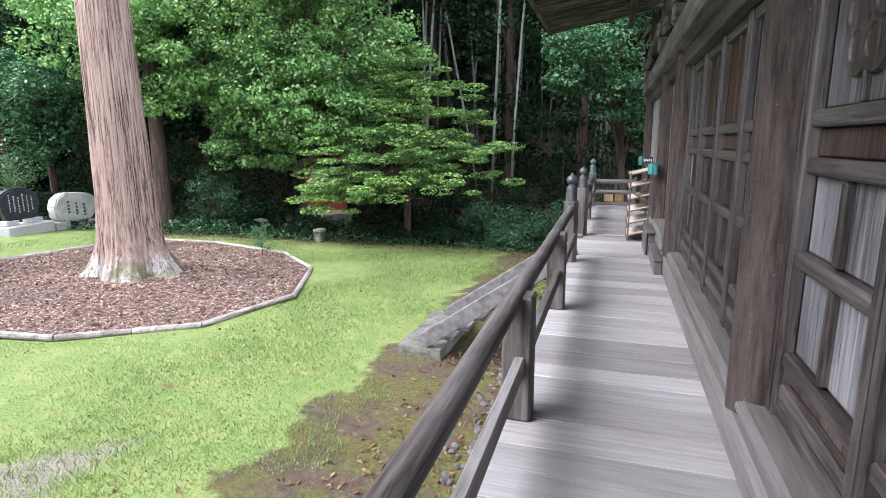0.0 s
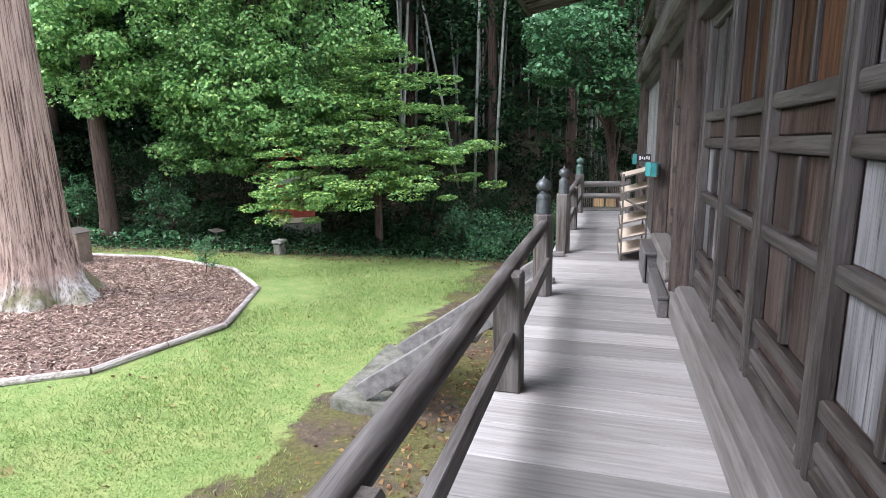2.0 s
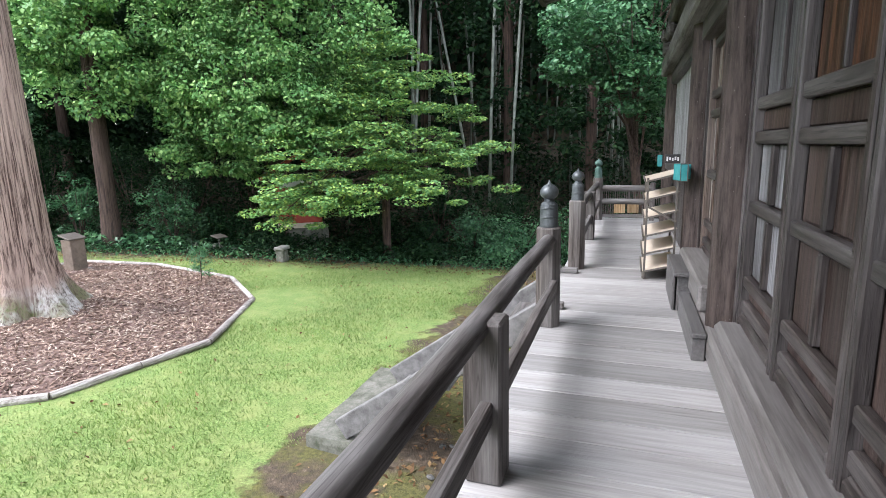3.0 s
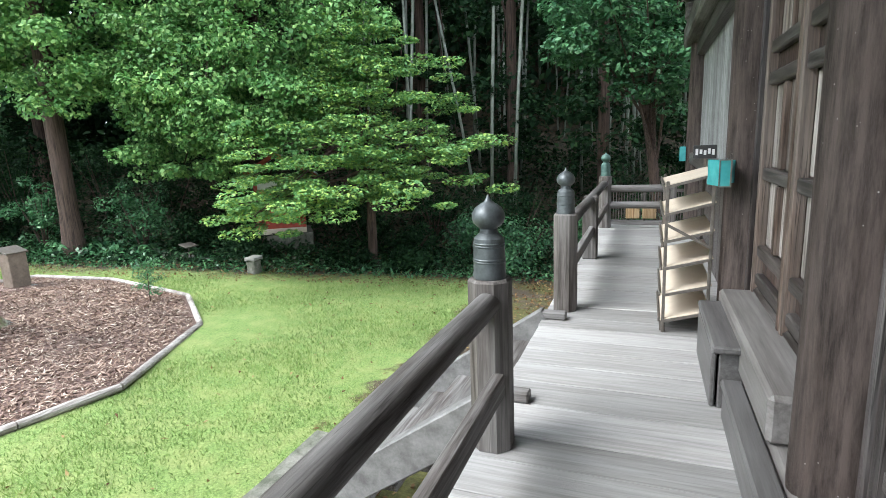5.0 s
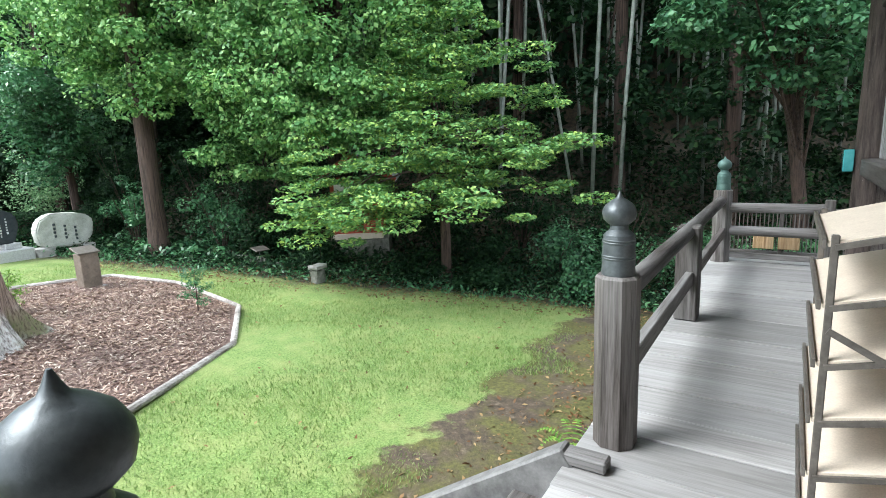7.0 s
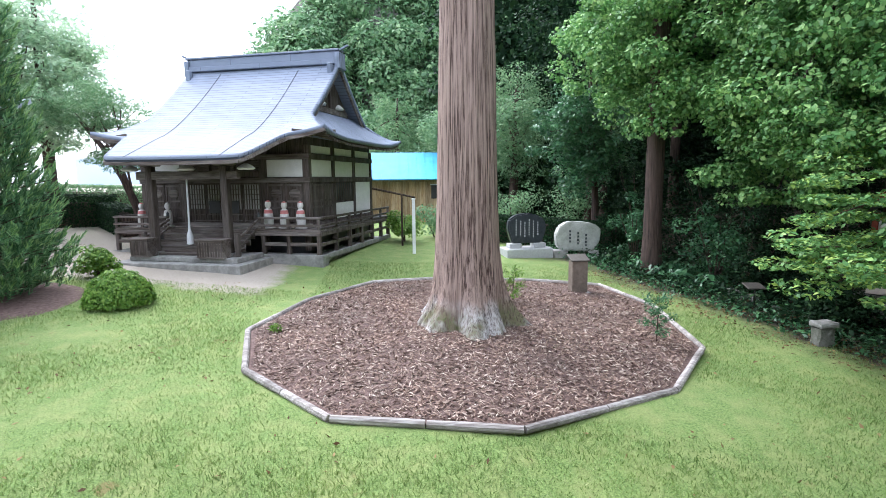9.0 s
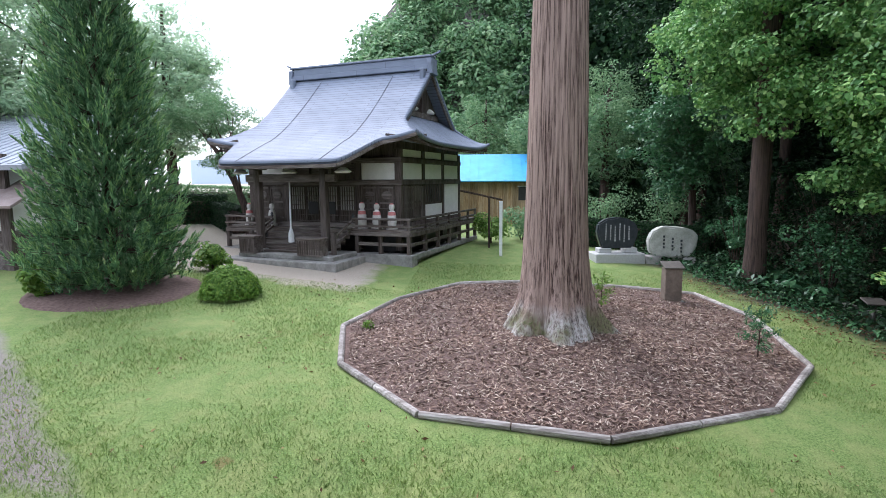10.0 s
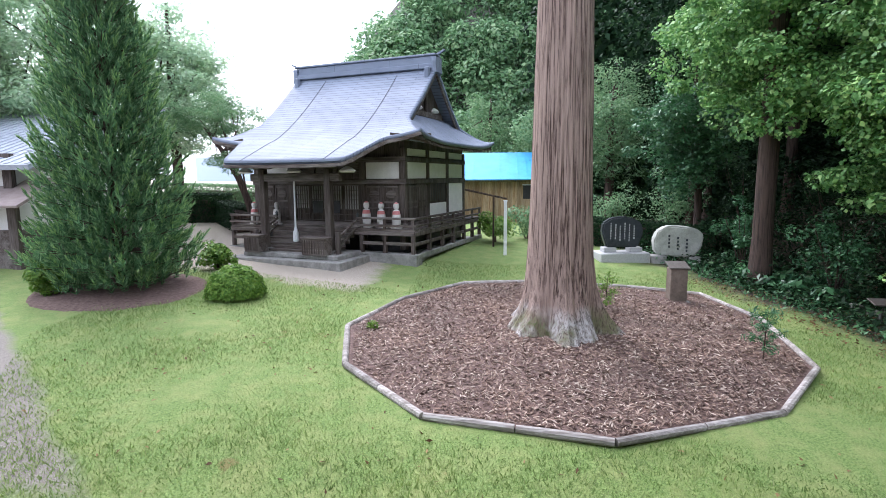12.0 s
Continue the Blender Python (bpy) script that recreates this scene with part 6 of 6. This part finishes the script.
# ---------------------------------------------------------------- buildings farther off
def make_shed():
    s = thing("blue_roof_shed", (-31, 11, -0.3), "long board shed with a bright blue metal roof", "shed")
    m, nt, b = base_mat("blue_sheet_metal")
    c = ramp(nt, noise_tex(nt, coords(nt, (1, 1, 1)), 1.5, 4), [(0.3, (0.035, 0.30, 0.62)), (0.7, (0.06, 0.40, 0.72))])
    nt.links.new(c, b.inputs["Base Color"])
    b.inputs["Roughness"].default_value = 0.45
    part("wall", box(-33, -30.2, 6.5, 13.4, -1.2, 1.45, 0), SHED, s)
    y, r = 6.5, random.Random(9)
    while y < 13.2:
        w = r.uniform(0.2, 0.36)
        part("board", box(-30.2, -30.17, y, y + w - 0.02, -1.0, 1.3, 0), SHED, s)
        y += w
    for y0 in (10.9,):
        wn = part("window", box(-30.16, -30.13, y0, y0 + 1.3, 0.35, 1.1, 0), BLACK, s, "dark shed window")
        part("window_frame", box(-30.13, -30.11, y0 - 0.05, y0 + 1.35, 1.1, 1.16, 0), WHITE, wn)
        part("window_frame", box(-30.13, -30.11, y0 + 0.62, y0 + 0.67, 0.35, 1.1, 0), WHITE, wn)
    roof = part("roof", beam((-31.05, 6.0, 2.2), (-31.05, 13.7, 2.2), 3.4, 0.06, 0, (0.52, 0, 1)), m, s, "bright blue sheet roof")
    for k in range(16):
        y = 6.2 + 0.49 * k
        part("seam", beam((-29.55, y, 1.46), (-32.5, y, 3.0), 0.03, 0.03, 0), m, roof)


make_shed()


def make_left_house():
    h = thing("house", (-15.5, -5.2, -0.7), "old low building with grey tiled roof and pale plaster wall", "house")
    part("wall", box(-18.5, -13.6, -9.0, -4.0, -0.9, 2.3, 0), PLASTER, h)
    part("lower_wall", box(-18.5, -13.5, -9.0, -3.95, -0.9, 0.2, 0), HALL_X, h)
    part("post", box(-13.6, -13.45, -4.2, -3.94, -0.9, 2.3, 0), HALL_Z, h)
    roof = part("roof", beam((-16.0, -2.9, 3.0), (-16.0, -10.0, 3.0), 6.6, 0.14, 0, (0.35, 0, 1)), ROOF_TILE, h, "grey tiled roof")
    for k in range(24):
        y = -3.0 - 0.29 * k
        part("roof_rib", beam((-12.95, y, 1.98), (-19.0, y, 4.1), 0.1, 0.09, 0), ROOF_TILE, roof)
    low = part("lower_roof", beam((-13.3, -3.0, 1.25), (-13.3, -9.5, 1.25), 1.7, 0.07, 0, (0.45, 0, 1)), plain("brown_sheet", (0.28, 0.22, 0.2), (0.4, 0.33, 0.3), 4, 0.5), h, "faded brown sheet-metal lower roof")


make_left_house()


def make_shrine():
    """Small red shrine half hidden behind the maple."""
    x, y = -11.2, 21.0
    g = ground(x, y) + 0.45
    s = thing("red_shrine", (x, y, g), "small red wooden shrine under a dark roof behind leaves", "shrine", turn=35)
    part("stone_base", rough_block(-1.0, 1.0, -1.0, 1.0, -0.8, 0.12, 0.04, 3, 3), STONE_MOSS, s)
    part("cabin", box(-0.7, 0.7, -0.7, 0.7, 0.12, 1.9, 0), RED, s)
    part("plinth", box(-0.78, 0.78, -0.78, 0.78, 0.12, 0.3, 0.01), TAN, s)
    for a in (-0.72, 0.72):
        for b2 in (-0.72, 0.72):
            part("post", box(a - 0.06, a + 0.06, b2 - 0.06, b2 + 0.06, 0.3, 2.0, 0.008), RED, s)
    part("plaster_band", box(-0.74, 0.74, -0.74, 0.74, 1.6, 1.88, 0), PLASTER, s)
    for sg in (-1, 1):
        part("roof_slope", beam((sg * 0.62, -1.3, 2.35), (sg * 0.62, 1.3, 2.35), 1.6, 0.1, 0.01, (sg * 0.6, 0, 1)), ROOF_TILE, s)
        part("barge_board", beam((0, -1.28, 2.72), (sg * 1.28, -1.28, 1.95), 0.06, 0.14), RED, s)


make_shrine()


def make_small_lantern():
    x, y = -9.35, 17.2
    g = ground(x, y)
    s = thing("stone_block", (x, y, g), "small weathered stone block at the wood's edge", "stone")
    part("block", rough_block(x - 0.14, x + 0.14, y - 0.18, y + 0.18, g - 0.05, g + 0.36, 0.03, 1, 3), STONE_MOSS, s)
    part("cap", rough_block(x - 0.16, x + 0.17, y - 0.2, y + 0.21, g + 0.36, g + 0.47, 0.025, 5, 2), STONE, s)
    b = thing("name_sign", (-12.0, 17.6, ground(-12.0, 17.6)), "low slanted plant sign on a short post", "sign")
    part("post", box(-12.03, -11.97, 17.57, 17.63, ground(-12.0, 17.6) - 0.1, ground(-12.0, 17.6) + 0.5), GREY_Z, b)
    gz = ground(-12.0, 17.6) + 0.52
    part("board", beam((-12.15, 17.6, gz + 0.05), (-11.8, 17.55, gz - 0.03), 0.42, 0.03), STEEL, b)
    rr = random.Random(11)
    for i in range(26):
        t = i / 25
        px, py = -15.6 + 9.0 * t + rr.gauss(0, 0.25), 17.3 + 2.0 * t + rr.gauss(0, 0.2)
        r = rr.uniform(0.08, 0.2)
        z = ground(px, py)
        ob = link_mesh("border_stone", rough_block(px - r, px + r, py - r * 0.8, py + r * 0.8, z - 0.06, z + r * 0.9, r * 0.25, i, 2), STONE_MOSS, smooth=True)
        tagged(ob, "rough mossy border stone at the foot of the bank", "stone", "border stones")


make_small_lantern()


# ---------------------------------------------------------------- the wood on the bank
def make_bamboo():
    r = random.Random(21)
    culm = tube([(0, 0, 0), (0.02, 0, 4), (0.1, 0.03, 8), (0.3, 0.05, 12), (0.7, 0.1, 15)], [0.055, 0.055, 0.05, 0.035, 0.01], 8)
    me = bpy.data.meshes.new("bamboo")
    culm.to_mesh(me)
    culm.free()
    me.materials.append(BAMBOO)
    me.shade_smooth()
    for i in range(90):
        x, y = (r.uniform(-22, 3), r.uniform(29, 38)) if i > 12 else (r.uniform(-10, 0), r.uniform(25, 29))
        y += 0.28 * (x + 6) * 0.6
        g = ground(x, y) + rise(x, y) - 0.2
        ob = new("bamboo", me)
        s = r.uniform(0.8, 1.25)
        ob.matrix_basis = pose(x, y, g, r.gauss(0, 3), r.gauss(0, 3), r.uniform(0, 360)) @ Matrix.Diagonal((s, s, 1, 1))
        tagged(ob, "tall pale bamboo culm in the dark wood", "bamboo", "bamboo culms")


make_bamboo()


def make_wood():
    """Dark trees of the wood, near ones one by one."""
    r = random.Random(33)
    spots = [(-20, 24.5), (-16.5, 25.5), (-12.5, 26.5), (-8.5, 27.5), (-4.5, 27), (-1.0, 26.5), (2.5, 27), (6, 26), (8.5, 23), (-23.5, 21.5), (-26, 18.5), (9, 18), (5.0, 23.0)]
    for x, y in spots:
        # heights raised past what shows, so the unseen tops shade the lawn
        h = r.uniform(15, 18)
        g = ground(x, y) + rise(x, y)
        rows = np.vstack([crown_clumps((x, y, g + h * 0.66), (4.2, 4.0, h * 0.36), 110, 1.1, 0.6), crown_clumps((x, y, g + 3.0), (2.2, 2.0, 2.4), 26, 0.7, 0.6)])
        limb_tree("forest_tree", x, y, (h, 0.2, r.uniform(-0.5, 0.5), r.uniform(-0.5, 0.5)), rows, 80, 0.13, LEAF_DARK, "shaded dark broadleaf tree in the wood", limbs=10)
    # lighter evergreen over the bank, near the great hall's corner
    rows = np.vstack([crown_clumps((-0.6, 20.6, 4.4), (2.0, 1.8, 1.5), 64, 0.5, 0.6), crown_clumps((0.9, 21.5, 3.2), (1.5, 1.4, 1.2), 34, 0.45, 0.6), crown_clumps((1.0, 21.0, 6.6), (2.6, 2.0, 1.6), 50, 0.55, 0.6)])
    limb_tree("evergreen_tree", 0.9, 23.0, (7.5, 0.16, -1.2, -1.4), rows, 120, 0.085, LEAF_GLOSS, "glossy blue-green evergreen leaning from the bank", limbs=18)
    # far wall of the wood, its gloom put into the leaf colour
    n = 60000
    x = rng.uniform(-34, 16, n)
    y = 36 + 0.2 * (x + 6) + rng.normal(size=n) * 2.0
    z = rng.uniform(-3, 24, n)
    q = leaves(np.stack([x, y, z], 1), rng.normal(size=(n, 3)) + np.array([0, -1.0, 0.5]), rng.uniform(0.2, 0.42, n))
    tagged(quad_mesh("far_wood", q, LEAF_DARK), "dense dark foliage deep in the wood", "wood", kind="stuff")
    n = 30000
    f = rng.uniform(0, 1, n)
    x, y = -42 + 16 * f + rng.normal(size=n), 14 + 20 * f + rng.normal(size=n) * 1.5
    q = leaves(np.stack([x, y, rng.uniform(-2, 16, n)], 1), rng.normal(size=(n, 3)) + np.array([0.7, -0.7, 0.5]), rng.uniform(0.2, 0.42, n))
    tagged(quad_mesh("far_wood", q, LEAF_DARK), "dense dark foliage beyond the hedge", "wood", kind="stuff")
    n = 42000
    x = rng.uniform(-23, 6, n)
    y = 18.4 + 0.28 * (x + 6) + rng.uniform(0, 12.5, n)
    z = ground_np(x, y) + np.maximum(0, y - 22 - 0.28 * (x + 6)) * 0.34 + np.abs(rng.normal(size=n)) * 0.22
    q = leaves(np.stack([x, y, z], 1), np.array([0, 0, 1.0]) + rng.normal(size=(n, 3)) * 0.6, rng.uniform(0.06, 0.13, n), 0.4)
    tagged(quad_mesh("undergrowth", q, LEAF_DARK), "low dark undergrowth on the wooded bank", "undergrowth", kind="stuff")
    n = 9000
    x = rng.uniform(-20, 3, n)
    y = 18.0 + 0.28 * (x + 6) + rng.gamma(1.5, 1.2, n)
    z = ground_np(x, y) + np.maximum(0, y - 22 - 0.28 * (x + 6)) * 0.34 + np.abs(rng.normal(size=n)) * 0.13
    q = leaves(np.stack([x, y, z], 1), np.array([0, 0, 1.0]) + rng.normal(size=(n, 3)) * 0.6, rng.uniform(0.04, 0.09, n), 0.4)
    tagged(quad_mesh("undergrowth", q, LEAF_GLOSS), "fresh green ground cover along the wood's edge", "undergrowth", kind="stuff")


make_wood()


def make_hill():
    """Wooded hill behind the small hall."""
    rows = []
    for i in range(560):
        t = rng.uniform(0, 1)
        y = -10 + 48 * t + rng.normal() * 1.0
        top = 9 + 18 * min(1.0, max(0.0, (y + 11) / 11)) ** 0.7
        f = rng.uniform(0, 1)
        x = -46 - 16 * f + rng.normal() * 1.5
        z = -1 + top * f
        s = rng.uniform(1.5, 2.9)
        rows.append((x, y + 4 * f, z, s, s, s * 0.75))
    q = clump_leaves(rows, 430, 0.3, 0.5, 0.5)
    tagged(quad_mesh("hill_wood", q, LEAF_HILL), "wooded green hillside behind the small hall", "wooded hill", kind="stuff")
    bm = bmesh.new()
    vs = {}
    for i in range(24):
        for j in range(14):
            y, f = -12 + 57 * i / 23, j / 13
            top = 9 + 18 * min(1.0, max(0.0, (y + 11) / 11)) ** 0.7
            vs[i, j] = bm.verts.new((-47 - 16 * f, y, -2 + (top - 2) * f + 0.8 * noise.noise(Vector((y * 0.3, f * 5, 0)))))
    for i in range(23):
        for j in range(13):
            bm.faces.new((vs[i, j], vs[i + 1, j], vs[i + 1, j + 1], vs[i, j + 1]))
    tagged(link_mesh("hill_ground", bm, STONE_MOSS, smooth=True), "shaded soil of the wooded hillside", "hillside", kind="structure")
    for x, y, hh, m in ((-30, 15.5, 7.0, LEAF_HILL), (-33, 12.2, 6.5, LEAF_HILL), (-34, 16.5, 9, LEAF_HILL), (-28, 20, 9, LEAF_HILL), (-37, 9.0, 7.5, LEAF_HILL), (-26.5, 23, 11, LEAF_DARK)):
        g = -0.5
        rows = np.vstack([crown_clumps((x, y, g + hh * 0.62), (hh * 0.3, hh * 0.3, hh * 0.4), 46, 0.9, 0.8)])
        limb_tree("broadleaf_tree", x, y, (hh, 0.18, 0.2, 0.1), rows, 150, 0.13, m, "leafy tree with hanging yellow-green foliage" if m is LEAF_LIGHT else "green broadleaf tree behind the shed", base=g, slim=0.3)
    # ridge far beyond, distance haze put into its pale blue
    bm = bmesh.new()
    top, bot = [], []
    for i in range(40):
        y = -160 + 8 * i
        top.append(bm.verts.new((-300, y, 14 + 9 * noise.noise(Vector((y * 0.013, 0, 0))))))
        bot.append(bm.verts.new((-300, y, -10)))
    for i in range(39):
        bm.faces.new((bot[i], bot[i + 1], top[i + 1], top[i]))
    tagged(link_mesh("backdrop", bm, plain("hazy_ridge", (0.45, 0.55, 0.66), (0.5, 0.6, 0.7), 0.02, 1.0)), "distant mountain ridge with blue haze in its colour", "mountain", kind="structure")


make_hill()
